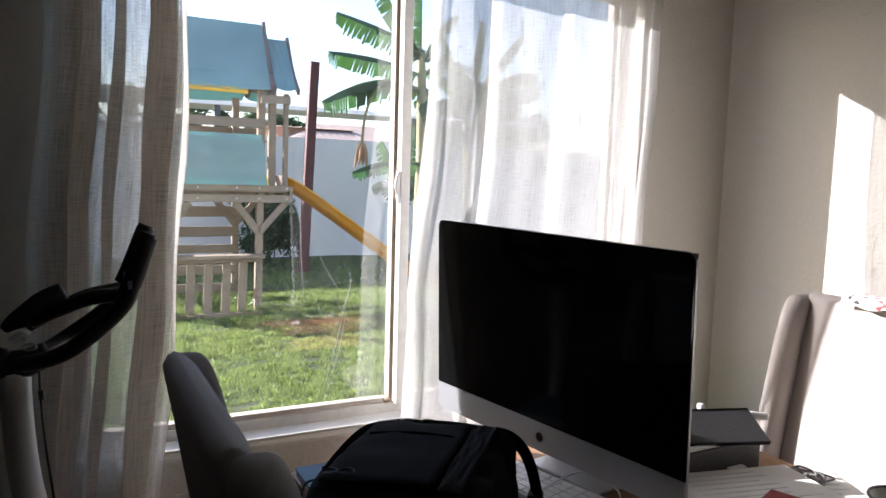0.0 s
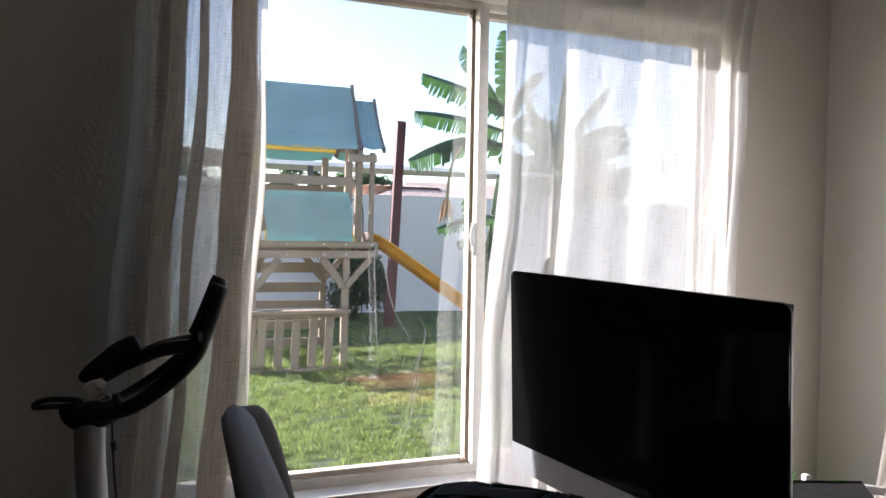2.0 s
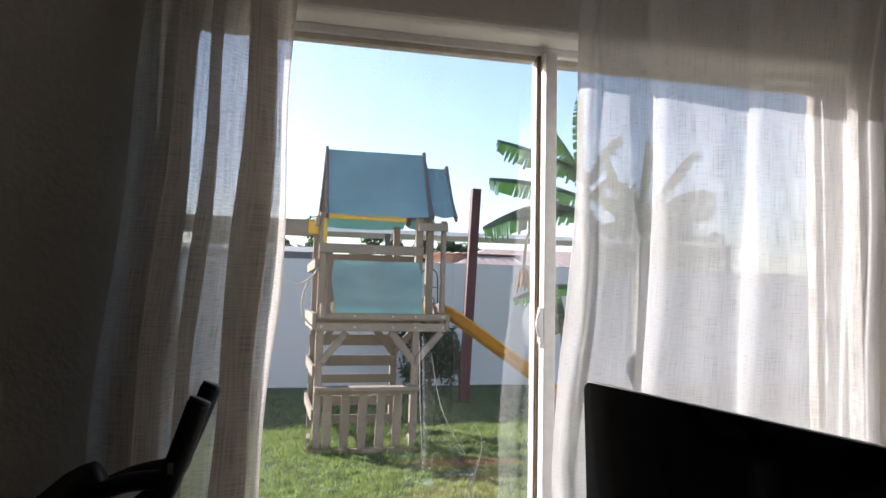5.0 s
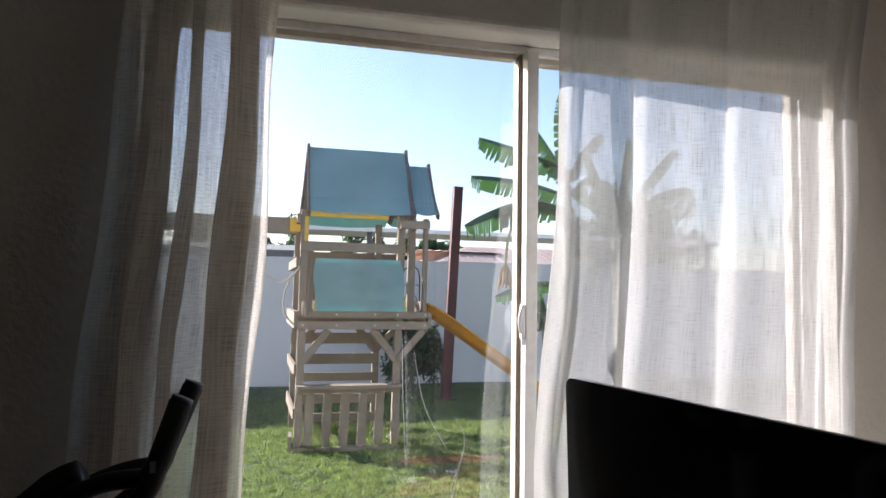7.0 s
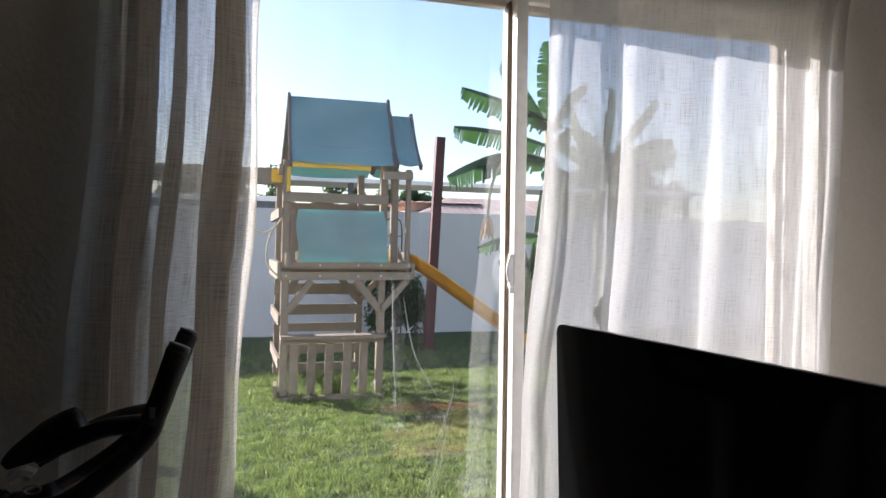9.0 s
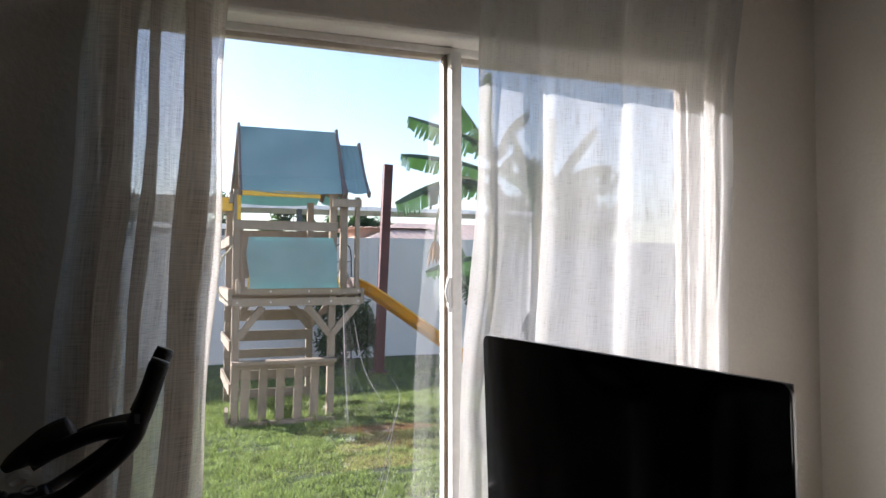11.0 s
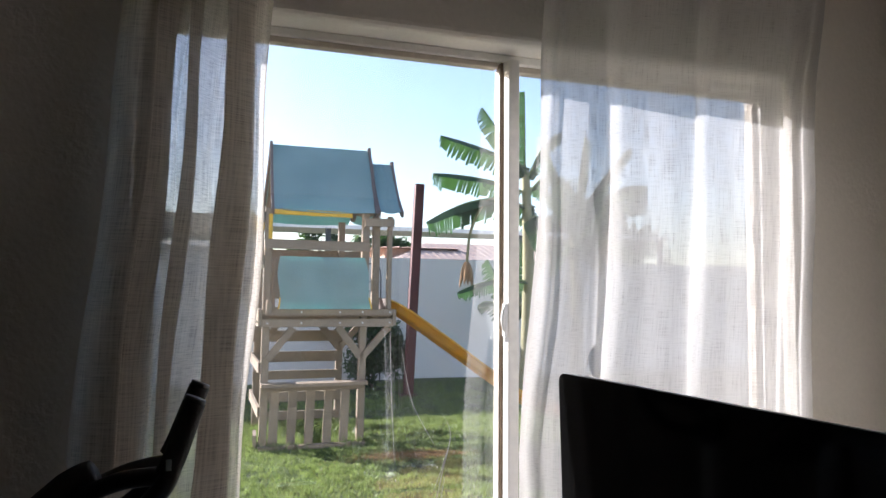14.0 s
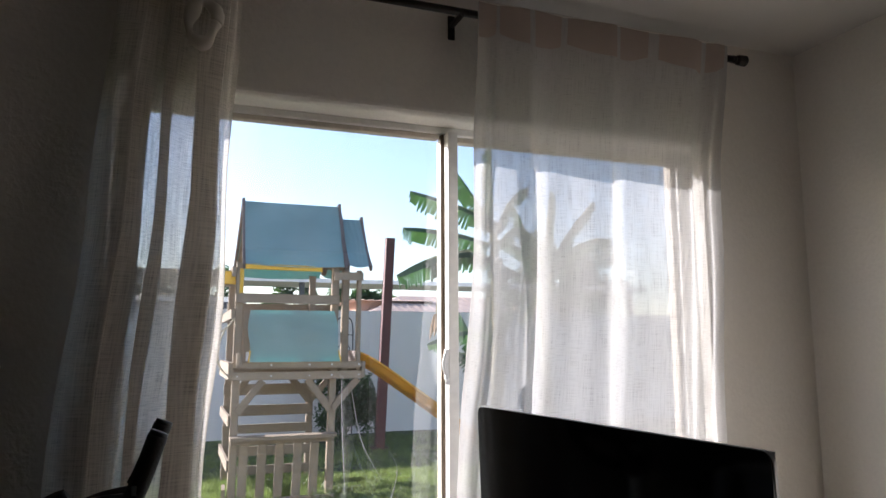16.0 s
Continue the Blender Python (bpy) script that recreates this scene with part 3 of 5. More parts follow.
    part("window_sill", box(WX0, WX1, -0.075, 0.0, WZ0 - 0.002, WZ0 + 0.006, 0.003), "trim", w)


window()

outlet = thing("wall_outlet", (-0.626, WALL, 0.45), "white plastic wall outlet plate below the window", "outlet")
part("plate", box(-0.662, -0.590, WALL - 0.006, WALL, 0.37, 0.486, 0.003), "white_plastic", outlet)
for z in (0.405, 0.45):
    part("socket", box(-0.641, -0.611, WALL - 0.0075, WALL - 0.006, z - 0.014, z + 0.014, 0.001), "trim", outlet)

ROD_Y, ROD_Z = -0.16, 2.366


def curtain_rod():
    r = thing("curtain_rod", (0, WALL, ROD_Z), "black metal curtain rod on wall brackets", "curtain rod")
    part("rod", tube([(-1.12, ROD_Y, ROD_Z), (1.012, ROD_Y, ROD_Z)], 0.012, 12), "rod", r, smooth=True)
    for s, x in ((-1, -1.12), (1, 1.012)):
        bm = tube([(x, ROD_Y, ROD_Z), (x + s * 0.012, ROD_Y, ROD_Z), (x + s * 0.018, ROD_Y, ROD_Z), (x + s * 0.024, ROD_Y, ROD_Z), (x + s * 0.055, ROD_Y, ROD_Z), (x + s * 0.06, ROD_Y, ROD_Z)], lambda u: (0.013, 0.013, 0.009, 0.017, 0.019, 0.014)[round(u * 5)], 16)
        part("finial", bm, "rod", r)
    for x in (-1.06, 0.006, 0.97):
        b = part("bracket", box(x - 0.011, x + 0.011, WALL - 0.006, WALL, 2.31, 2.385, 0.002), "rod", r)
        part("bracket_arm", box(x - 0.007, x + 0.007, ROD_Y - 0.014, WALL - 0.006, ROD_Z - 0.02, ROD_Z - 0.008, 0.002), "rod", b)


curtain_rod()


def curtain(name, left, right, bottom, depth, mat, label, seed, section, sway_by=0.018, n=300, loose=0.0):
    """A hanging cloth: left(z) and right(z) are its edges; section gives its folds in plan, which ease off below by loose."""
    rng = random.Random(seed)
    top = ROD_Z + 0.022
    c = thing(name, (left(1.2), ROD_Y, ROD_Z), label, "curtain", "linen curtains at the window")
    line = smooth_line([(a, b, 0) for a, b in section], n)

    def place(u, v):
        z = bottom + (top - bottom) * v
        up = max(0.0, (z - 2.0) / (top - 2.0)) ** 1.3
        x0, x1 = left(z), right(z)
        pinch = 1 - 0.5 * up
        p = line[min(n, max(0, round(u * n)))]
        x = x1 + (x1 - x0) * (p.x + sway_by * math.sin(9 * z + p.y * 40) * (1 - up))
        y = p.y / depth * (1 - 0.6 * up) * (1 - loose * min(1.0, max(0.0, (1.75 - z) / 0.9)))
        rough = 0.012 * noise.noise(V3((x * 6, z * 1.5, seed + 3))) * (1 - up)
        return V3((x, ROD_Y - 0.014 * up + depth * pinch * (y - up) + rough, z))

    body = part("drape", sheet(place, n, 64), mat, c, smooth=True)
    # doubled header tabs laid just in front; blocked light is put into their colour
    tabs = 7 if right(1.5) - left(1.5) > 0.5 else 4
    for k in range(tabs):
        u0, u1 = (k + 0.03) / tabs, (k + 0.86) / tabs
        drop = 0.085 + 0.02 * rng.random()

        def tab(u, v):
            w = place(u0 + (u1 - u0) * u, 1.0 - v * drop / (top - bottom) * 1.0)
            return w + V3((0, -0.004 - 0.003 * math.sin(u * 3.1), -0.006 * v * math.sin(math.pi * u) + 0.024 * v * (u - 0.5) * (-1) ** k))

        part("header_tab", sheet(tab, 10, 6), "linen_header_dim", c, "doubled beige header tab, coloured darker for the light it blocks", smooth=True)
    hem = bmesh.new()

    def seam(side):
        def fn(u, v):
            p = place(side[0] + (side[1] - side[0]) * u, v)
            return p + V3((0, -0.0025, 0))

        return fn

    for side in ((0.0, 0.018), (0.982, 1.0)):
        sheet(seam(side), 2, 64, 0.0, hem)
    part("side_hem", hem, mat, c, smooth=True)
    return body


def lerp_z(*rows):
    zs, xs = [r[0] for r in rows], [r[1] for r in rows]
    return lambda z: float(np.interp(z, zs, xs))


# the gathered cloth in plan, from its free edge: single layers between tight pleats (share of the width, metres)
LEFT_FOLDS = [
    (0.0, 0.015), (-0.04, 0.008), (-0.08, -0.012), (-0.32, -0.05), (-0.10, -0.02), (-0.30, -0.005), (-0.12, 0.02), (-0.32, 0.035), (-0.40, 0.02), (-0.47, 0.0),
    (-0.57, -0.03), (-0.48, -0.012), (-0.565, 0.015), (-0.60, 0.02), (-0.64, -0.01), (-0.80, -0.03), (-0.65, -0.005), (-0.79, 0.02), (-0.68, 0.03), (-0.86, 0.01), (-0.78, -0.03), (-0.96, -0.02), (-1.04, 0.0),
]
# the wide cloth in plan: slow slopes away from the window, then quick ones back to it
WIDE_FOLDS = [(x - 1.0, y) for x, y in (
    (0.0, -0.012), (0.02, 0.006), (0.045, 0.024), (0.062, 0.022), (0.075, 0.006), (0.105, -0.004), (0.14, -0.020), (0.168, -0.034), (0.196, -0.044), (0.225, -0.024), (0.26, 0.004), (0.295, 0.018),
    (0.325, 0.012), (0.375, -0.006), (0.44, -0.022), (0.504, -0.044), (0.53, -0.022), (0.565, 0.004), (0.60, 0.019), (0.632, 0.014), (0.69, -0.004), (0.765, -0.018), (0.843, -0.039),
    (0.87, -0.012), (0.905, 0.014), (0.93, 0.006), (0.955, -0.016), (0.975, -0.010), (1.0, -0.024))]
curtain("curtain", lerp_z((0.0, -0.04), (0.56, -0.024), (1.02, -0.02), (1.35, 0.014), (1.9, 0.042), (2.4, 0.048)), lerp_z((0.0, 0.835), (1.1, 0.876), (1.4, 0.893), (1.85, 0.905), (2.37, 0.955)), 0.03, 0.04, "linen", "sheer off-white linen curtain hanging in soft folds", 11, WIDE_FOLDS, 0.006, 420, 0.25)
curtain("curtain", lerp_z((0.0, -1.03), (0.96, -0.99), (1.29, -0.965), (1.8, -0.925), (2.4, -0.88)), lerp_z((0.0, -0.735), (0.57, -0.698), (0.94, -0.665), (1.4, -0.635), (2.3, -0.611)), 0.03, 0.06, "linen_left", "sheer beige linen curtain bunched to one side", 5, LEFT_FOLDS)
knot = [(-0.705 + 0.032 * math.cos(a * 0.5236) * (1 + 0.2 * math.sin(a)), -0.235 + 0.006 * math.sin(a * 1.05), 2.185 + 0.055 * math.sin(a * 0.5236)) for a in range(13)]
tie = tube(knot, lambda u: 0.014 + 0.004 * math.sin(u * 19), 10, 40)
whole("curtain_tie", wavy(tie, 0.004, 30), "linen_left", "twisted loop of the same beige linen on the gathered curtain", "curtain tie", smooth=True)

# ---- the yard ----
def ground():
    bm = bmesh.new()
    n = 60
    xs = [-400, -60, -12] + [-5 + 16 * k / n for k in range(n + 1)] + [20, 80, 400]
    ys = [0.12] + [0.3 + 10 * k / 50 for k in range(51)] + [16, 40, 120, 900]
    grid = [[bm.verts.new((x, y, 0.018 * noise.noise(V3((x * 0.9, y * 0.9, 0))) - 0.01 if -6 < x < 12 and y < 11 else -0.01)) for y in ys] for x in xs]
    for i in range(len(xs) - 1):
        for j in range(len(ys) - 1):
            bm.faces.new((grid[i][j], grid[i + 1][j], grid[i + 1][j + 1], grid[i][j + 1]))
    whole("ground", bm, "lawn", "green lawn with worn patches and long shadows", "lawn", kind="structure")


ground()


def blades(name, x, y, mat, label, rng, tall=1.0):
    k = len(x)
    tuft = np.array([noise.noise(V3((a * 2.2, b * 2.2, 5))) for a, b in zip(x, y)])
    lump = np.array([noise.noise(V3((a * 9, b * 9, 8))) for a, b in zip(x, y)])
    h = (0.012 + 0.022 * rng.random(k)) * np.maximum(0.25, 1 + 0.6 * tuft + 1.1 * lump) * tall
    ang, lean = rng.random(k) * 6.283, rng.normal(0, 0.5, (k, 2))
    w = 0.003 + 0.0035 * rng.random(k)
    dx, dy = np.cos(ang) * w, np.sin(ang) * w
    z = np.full(k, -0.02)
    verts = np.empty((k, 3, 3))
    verts[:, 0] = np.stack([x - dx, y - dy, z], 1)
    verts[:, 1] = np.stack([x + dx, y + dy, z], 1)
    verts[:, 2] = np.stack([x + lean[:, 0] * h, y + lean[:, 1] * h, z + h + 0.012], 1)
    me = bpy.data.meshes.new(name)
    me.from_pydata(verts.reshape(-1, 3).tolist(), [], np.arange(3 * k).reshape(-1, 3).tolist())
    me.materials.append(M[mat])
    tagged(new(name, me), label, "grass", kind="stuff")


def grass():
    rng = np.random.default_rng(3)
    near, far = 210000, 60000
    y = np.concatenate([0.9 + 5.2 * rng.random(near) ** 0.8, 5.5 + 3.7 * rng.random(far)])
    x = -1.6 + (0.9 + y * 0.62) * rng.random(near + far) * 1.25
    dry = ((x - 1.0) / 0.42) ** 2 + ((y - 4.2) / 0.16) ** 2 < rng.uniform(0.3, 1.6, len(x))
    blades("grass", x[~dry], y[~dry], "grass", "short mown green grass blades of the lawn", rng)
    px, py = rng.normal(1.0, 0.25, 9000), rng.normal(4.2, 0.09, 9000)
    blades("dry_grass", px, py, "straw", "patch of dry brown grass in the lawn", rng, 0.7)
    # longer tufts round the tower's feet
    ex = np.concatenate([rng.uniform(-0.3, 0.75, 3500), rng.uniform(-0.2, 0.7, 2500)])
    ey = np.concatenate([rng.normal(4.80, 0.04, 3500), rng.normal(5.6, 0.3, 2500)])
    blades("tall_grass", ex, ey, "grass", "untrimmed grass tufts at the foot of the playset", rng, 2.6)


grass()


def perimeter_wall():
    bm = bmesh.new()
    n = 90
    def face(u, v):
        x = -9 + 24 * u
        return V3((x, 9.30 + 0.03 * (x - 1) * 0.5 + 0.006 * noise.noise(V3((x * 2, v * 5, 1))), -0.1 + 2.03 * v))
    sheet(face, n, 10, 0.0, bm)
    sheet(lambda u, v: face(u, v) + V3((0, 0.16, 0)), n, 10, 0.0, bm)
    for e in (0.0, 1.0):
        sheet(lambda u, v: face(e, v) + V3((0, 0.16 * u, 0)), 1, 10, 0.0, bm)
    bmesh.ops.remove_doubles(bm, verts=bm.verts, dist=0.0005)
    w = whole("garden_wall", bm, "stucco", "white stucco block wall at the back of the lawn", "wall", kind="structure")
    part("coping", beam((-9, 9.27, 1.935), (15, 9.63, 1.935), 0.20, 0.02), "stucco", w)


perimeter_wall()

FY, BY = 4.79, 5.95
SET = "weathered"


def playset():
    s = thing("playset", (0.2, 5.35, 0.0), "weathered wooden climbing tower with teal tarp roofs", "playset")
    P = lambda name, bm, mat=SET, label="", par=s: part(name, bm, mat, par, label)  # noqa: E731
    # posts, front and back
    for x, y, top in ((-0.215, FY, 2.16), (0.662, FY, 1.12), (-0.20, BY, 2.16), (0.665, BY, 2.16), (0.69, FY + 0.03, 2.14), (0.80, FY + 0.06, 2.12), (0.925, FY + 0.02, 2.12), (0.925, BY, 2.12)):
        low = 1.10 if x > 0.68 else -0.01
        P("post", beam((x, y, low), (x + (0.012 if low > 0 else 0.018), y, top), 0.04 if x > 0.9 else 0.068, 0.068, (0, 1, 0), 0.006))
    # deck: rims and planks
    for z, h, y in ((1.117, 0.075, FY - 0.055), (1.215, 0.055, FY - 0.06)):
        rim = P("deck_rim", beam((-0.245, y, z), (0.948, y, z), 0.036, h))
        for x in (-0.20, 0.10, 0.45, 0.66, 0.92):
            part("bolt", tube([(x, y - 0.022, z), (x, y - 0.014, z)], 0.0085, 8), "bolt", rim)
    P("deck_rim", beam((-0.245, BY + 0.05, 1.16), (0.948, BY + 0.05, 1.16), 0.036, 0.14))
    for x in (-0.262, 0.966):
        P("deck_rim", beam((x, FY - 0.075, 1.165), (x, BY + 0.07, 1.165), 0.034, 0.15))
    for k in range(9):
        y = FY + 0.02 + k * 0.133
        P("deck_plank", beam((-0.235, y, 1.185), (0.94, y, 1.185), 0.122, 0.026))
    # rails and the fence boards behind
    P("rail", beam((-0.235, FY - 0.05, 1.828), (0.725, FY - 0.05, 1.822), 0.036, 0.085))
    P("rail", beam((0.68, FY - 0.03, 2.055), (0.962, FY - 0.03, 2.06), 0.036, 0.075))
    P("rail", beam((-0.225, BY + 0.05, 1.80), (0.94, BY + 0.05, 1.80), 0.036, 0.09))
    P("rail", beam((-0.255, FY - 0.07, 1.68), (-0.255, BY + 0.07, 1.68), 0.034, 0.09))
    P("rail", beam((-0.255, FY - 0.07, 2.07), (-0.255, BY + 0.07, 2.07), 0.034, 0.09))
    for k in range(7):
        x = -0.06 + k * 0.155
        P("fence_board", beam((x, BY + 0.015, 1.20), (x, BY + 0.015, 1.755), 0.085, 0.02, (0, 1, 0)))
    # unseen board added behind the tarp screen to block light above its hem
    P("screen_board", box(-0.15, 0.63, FY - 0.032, FY - 0.014, 1.335, 1.705, 0.003))
    # braces
    for a, b in (((0.655, 0.80), (0.44, 1.075)), ((0.67, 0.80), (0.915, 1.075)), ((-0.19, 0.79), (0.03, 1.075))):
        P("brace", beam((a[0], FY - 0.036, a[1]), (b[0], FY - 0.036, b[1]), 0.032, 0.062, (0, 0, 1)))
        P("brace", beam((a[0], BY - 0.05, a[1]), (b[0], BY - 0.05, b[1]), 0.032, 0.062, (0, 0, 1)))
    # slatted back of the lower den, its bench and picket front
    for z0, z1 in ((0.87, 0.985), (0.655, 0.765), (0.475, 0.565), (0.24, 0.34), (0.05, 0.14)):
        P("slat", beam((-0.235, BY - 0.045, (z0 + z1) / 2), (0.70, BY - 0.045, (z0 + z1) / 2), 0.022, z1 - z0))
    for z in (0.72, 0.33):
        P("side_board", beam((-0.256, FY - 0.01, z), (-0.256, BY, z), 0.016, 0.09))
    P("bench_top", beam((-0.245, FY - 0.075, 0.571), (0.70, FY - 0.075, 0.571), 0.15, 0.028))
    P("bench_rail", beam((-0.235, FY - 0.045, 0.53), (0.695, FY - 0.045, 0.53), 0.03, 0.045))
    for x in (-0.120, 0.040, 0.198, 0.362, 0.515):
        P("picket", beam((x - 0.012, FY - 0.03, 0.015), (x + 0.006, FY - 0.03, 0.512), 0.080, 0.020, (0, 1, 0)))
    P("ground_board", beam((-0.26, FY - 0.055, 0.012), (0.70, FY - 0.055, 0.012), 0.05, 0.04))
    P("ground_board", beam((-0.285, FY - 0.05, 0.06), (-0.262, FY + 0.3, 0.045), 0.022, 0.14))

    # tarp roofs, sagging between their rafters
    def roof(xl, xr, ridge, ridge_y, eave_z, eave_l, eave_r, sag):
        def front(u, v):
            x = (eave_l + (eave_r - eave_l) * u) * (1 - v) + (xl + (xr - xl) * u) * v
            d = sag * math.sin(math.pi * u) * math.sin(math.pi * min(v * 1.1, 1))
            z = eave_z + (ridge - eave_z) * v - d - 0.02 * math.sin(math.pi * u) * (1 - v) * (1 - v)
            return V3((x + 0.006 * noise.noise(V3((u * 4, v * 4, 2))), FY - 0.05 + (ridge_y - FY + 0.05) * v ** 0.92 - d + 0.012 * noise.noise(V3((u * 6, v * 5, eave_l))), z))

        def back(u, v):
            p = front(u, v)
            return V3((p.x, 2 * ridge_y - p.y, p.z))

        r = P("tarp_roof", sheet(front, 24, 24, 0.004), "tarp", "faded teal tarpaulin roof")
        part("tarp_back", sheet(back, 24, 24, 0.004), "tarp", r)
        # unseen boards added to block light; the cloth's lowest hand's width hangs free
        for side, y in ((front, 0.022), (back, -0.022)):
            part("roof_board", sheet(lambda u, v: side(0.01 + 0.98 * u, 0.17 + 0.81 * v) + V3((0, y, -0.022)), 6, 8, 0.006), SET, r)
        for x0, x1 in ((eave_l - 0.012, xl - 0.012), (eave_r + 0.012, xr + 0.012)):
            for sgn in (1, -1):
                pts = [(x0 + (x1 - x0) * v, ridge_y - sgn * (ridge_y - FY + 0.075) * (1 - v ** 0.92), eave_z - 0.03 + (ridge + 0.045 - eave_z) * v - 0.04 * math.sin(math.pi * v)) for v in (0, 0.12, 0.3, 0.5, 0.75, 1.0)]
                if sgn < 0:
                    pts = pts[1:]
                for a, b in zip(pts, pts[1:]):
                    part("rafter", beam(a, b, 0.018, 0.05), "rafter", r)
        return r

    roof(-0.128, 0.842, 2.862, 5.4, 2.148, -0.160, 0.775, 0.028)
    roof(0.885, 1.085, 2.732, 5.4, 2.168, 0.82, 1.02, 0.01)
    P("eave_beam", beam((-0.17, FY - 0.02, 2.125), (0.56, FY - 0.02, 2.118), 0.035, 0.05), "yellow", "yellow plastic eave strip")
    P("eave_beam", beam((-0.185, FY - 0.02, 2.10), (-0.185, FY - 0.02, 1.80), 0.035, 0.035, (0, 1, 0)), "yellow", "yellow plastic corner strip")

    # the tarp screen hung on the front rail
    def screen(u, v):
        x = (-0.108 + 0.845 * u) * (1 - v) + (-0.108 + 0.79 * u) * v + 0.012 * math.sin(7 * v) * (1 - 2 * u)
        return V3((x, FY - 0.105 + 0.03 * v - 0.012 * noise.noise(V3((u * 4, v * 4, 9))), 1.243 + 0.474 * v))

    sc = P("tarp_screen", sheet(screen, 24, 14, 0.004), "tarp", "faded teal tarp screen")
    for u in (0.0, 1.0):
        part("edge_strip", beam(screen(u, 0), screen(u, 0.22), 0.012, 0.014, (0, 1, 0), 0), "yellow", sc)
    P("knob", tube([(-0.19, FY - 0.1, 1.20), (-0.19, FY - 0.1, 1.325)], 0.028, 10), SET)

    # swing beam with its bracket and far A-frame
    P("swing_beam", beam((-0.26, FY + 0.07, 2.012), (-3.3, FY + 0.07, 2.012), 0.09, 0.14))
    P("swing_bracket", box(-0.335, -0.235, FY + 0.005, FY + 0.02, 1.955, 2.075, 0.008), "yellow", "yellow steel bracket")
    for dy in (-0.9, 0.9):
        P("swing_leg", beam((-3.25, FY + 0.07 + dy, 0.0), (-3.25, FY + 0.07, 2.0), 0.09, 0.09))
    for x in (-0.62, -1.1):
        ch = P("swing_chain", tube([(x, FY + 0.07, 1.95), (x + 0.01, FY + 0.07, 1.6)], 0.006, 6), "iron", "rusty chain")
        part("hook", tube([(x + 0.01, FY + 0.07, 1.6), (x + 0.03, FY + 0.07, 1.57), (x + 0.02, FY + 0.07, 1.53), (x - 0.01, FY + 0.07, 1.55)], 0.008, 6, 8), "bolt", ch)
    P("rope", tube([(-0.60, FY + 0.05, 1.62), (-0.42, FY - 0.04, 1.50), (-0.30, FY - 0.07, 1.56), (-0.24, FY - 0.07, 1.64)], 0.008, 6, 20), "rope", "tan cotton rope")
    P("rope", tube([(-0.31, FY - 0.07, 1.56), (-0.37, FY - 0.06, 1.38), (-0.36, FY - 0.06, 1.22), (-0.28, FY - 0.08, 1.12)], 0.008, 6, 20), "rope", "tan cotton rope")

    # slide
    line = smooth_line([(0.955, 0, 1.235), (1.15, 0, 1.135), (1.6, 0, 0.83), (2.1, 0, 0.48), (2.6, 0, 0.17), (3.05, 0, 0.08)], 40)

    def bed(u, v):
        p = line[round(u * 40)]
        side = abs(v - 0.5) * 2
        return V3((p.x, 4.85 + 0.46 * v, p.z + (0.085 if side > 0.85 else 0.085 * max(0, (side - 0.72) / 0.13))))

    sl = P("slide", sheet(bed, 40, 16, -0.012), "slide", "yellow plastic slide")
    for y in (4.846, 5.314):
        part("slide_edge", tube([(p.x, y, p.z + 0.088) for p in line], 0.013, 8), "slide", sl)
    part("slide_lip", box(0.935, 0.965, 4.84, 5.32, 1.20, 1.34, 0.008), "rafter", sl)
    return s


playset()


def steel_post():
    p = thing("steel_post", (1.93, 7.6, 0), "red-oxide steel post standing in the lawn", "post")
    part("shaft", beam((1.93, 7.6, -0.05), (2.05, 7.55, 2.885), 0.115, 0.10, (0, 1, 0), 0.004), "red_steel", p)
    part("bolt_hole", tube([(2.067, 7.496, 2.80), (2.067, 7.503, 2.80)], 0.016, 10), "hole", p)
    part("base_plate", box(1.82, 2.04, 7.5, 7.7, -0.01, 0.012, 0.003), "red_steel", p)


steel_post()


def trellis():
    t = thing("garden_trellis", (1.75, 9.1, 0), "black wrought-iron garden trellis against the wall", "trellis")
    for x in (1.62, 1.90):
        part("upright", tube([(x, 9.1, 0), (x, 9.1, 1.62)], 0.01, 6), "iron", t)
    part("arch", tube([(1.62, 9.1, 1.62), (1.65, 9.1, 1.78), (1.76, 9.1, 1.84), (1.87, 9.1, 1.78), (1.90, 9.1, 1.62)], 0.01, 6, 16), "iron", t)
    for z in (0.5, 0.85, 1.2, 1.55):
        part("crossbar", tube([(1.62, 9.1, z), (1.90, 9.1, z)], 0.007, 6), "iron", t)
    part("scroll", tube([(1.70, 9.1, 1.2), (1.66, 9.1, 1.34), (1.76, 9.1, 1.42), (1.85, 9.1, 1.34), (1.80, 9.1, 1.22)], 0.007, 6, 16), "iron", t)


trellis()


def leaf_cloud(name, centres, count, size, mat, parent, seed, label=""):
    """Many small leaves scattered through lumpy masses."""
    rng = np.random.default_rng(seed)
    verts, faces = [], []
    base = BASE.get(parent, V3((0, 0, 0)))
    for _ in range(count):
        c, r = centres[rng.integers(len(centres))]
        d = rng.normal(0, 1, 3)
        d /= np.linalg.norm(d)
        p = np.array(c) + d * np.array(r) * rng.random() ** 0.4 - np.array(base)
        a, b = rng.normal(0, 1, 3), rng.normal(0, 1, 3)
        a /= np.linalg.norm(a)
        b -= a * (a @ b)
        b /= np.linalg.norm(b)
        s = size * rng.uniform(0.6, 1.3)
        k = len(verts)
        verts += [tuple(p - a * s), tuple(p + b * s * 0.4), tuple(p + a * s), tuple(p - b * s * 0.4)]
        faces.append((k, k + 1, k + 2, k + 3))
    me = bpy.data.meshes.new(name)
    me.from_pydata(verts, [], faces)
    me.materials.append(M[mat])
    ob = new(name, me)
    ob.parent = parent
    return tagged(ob, label)


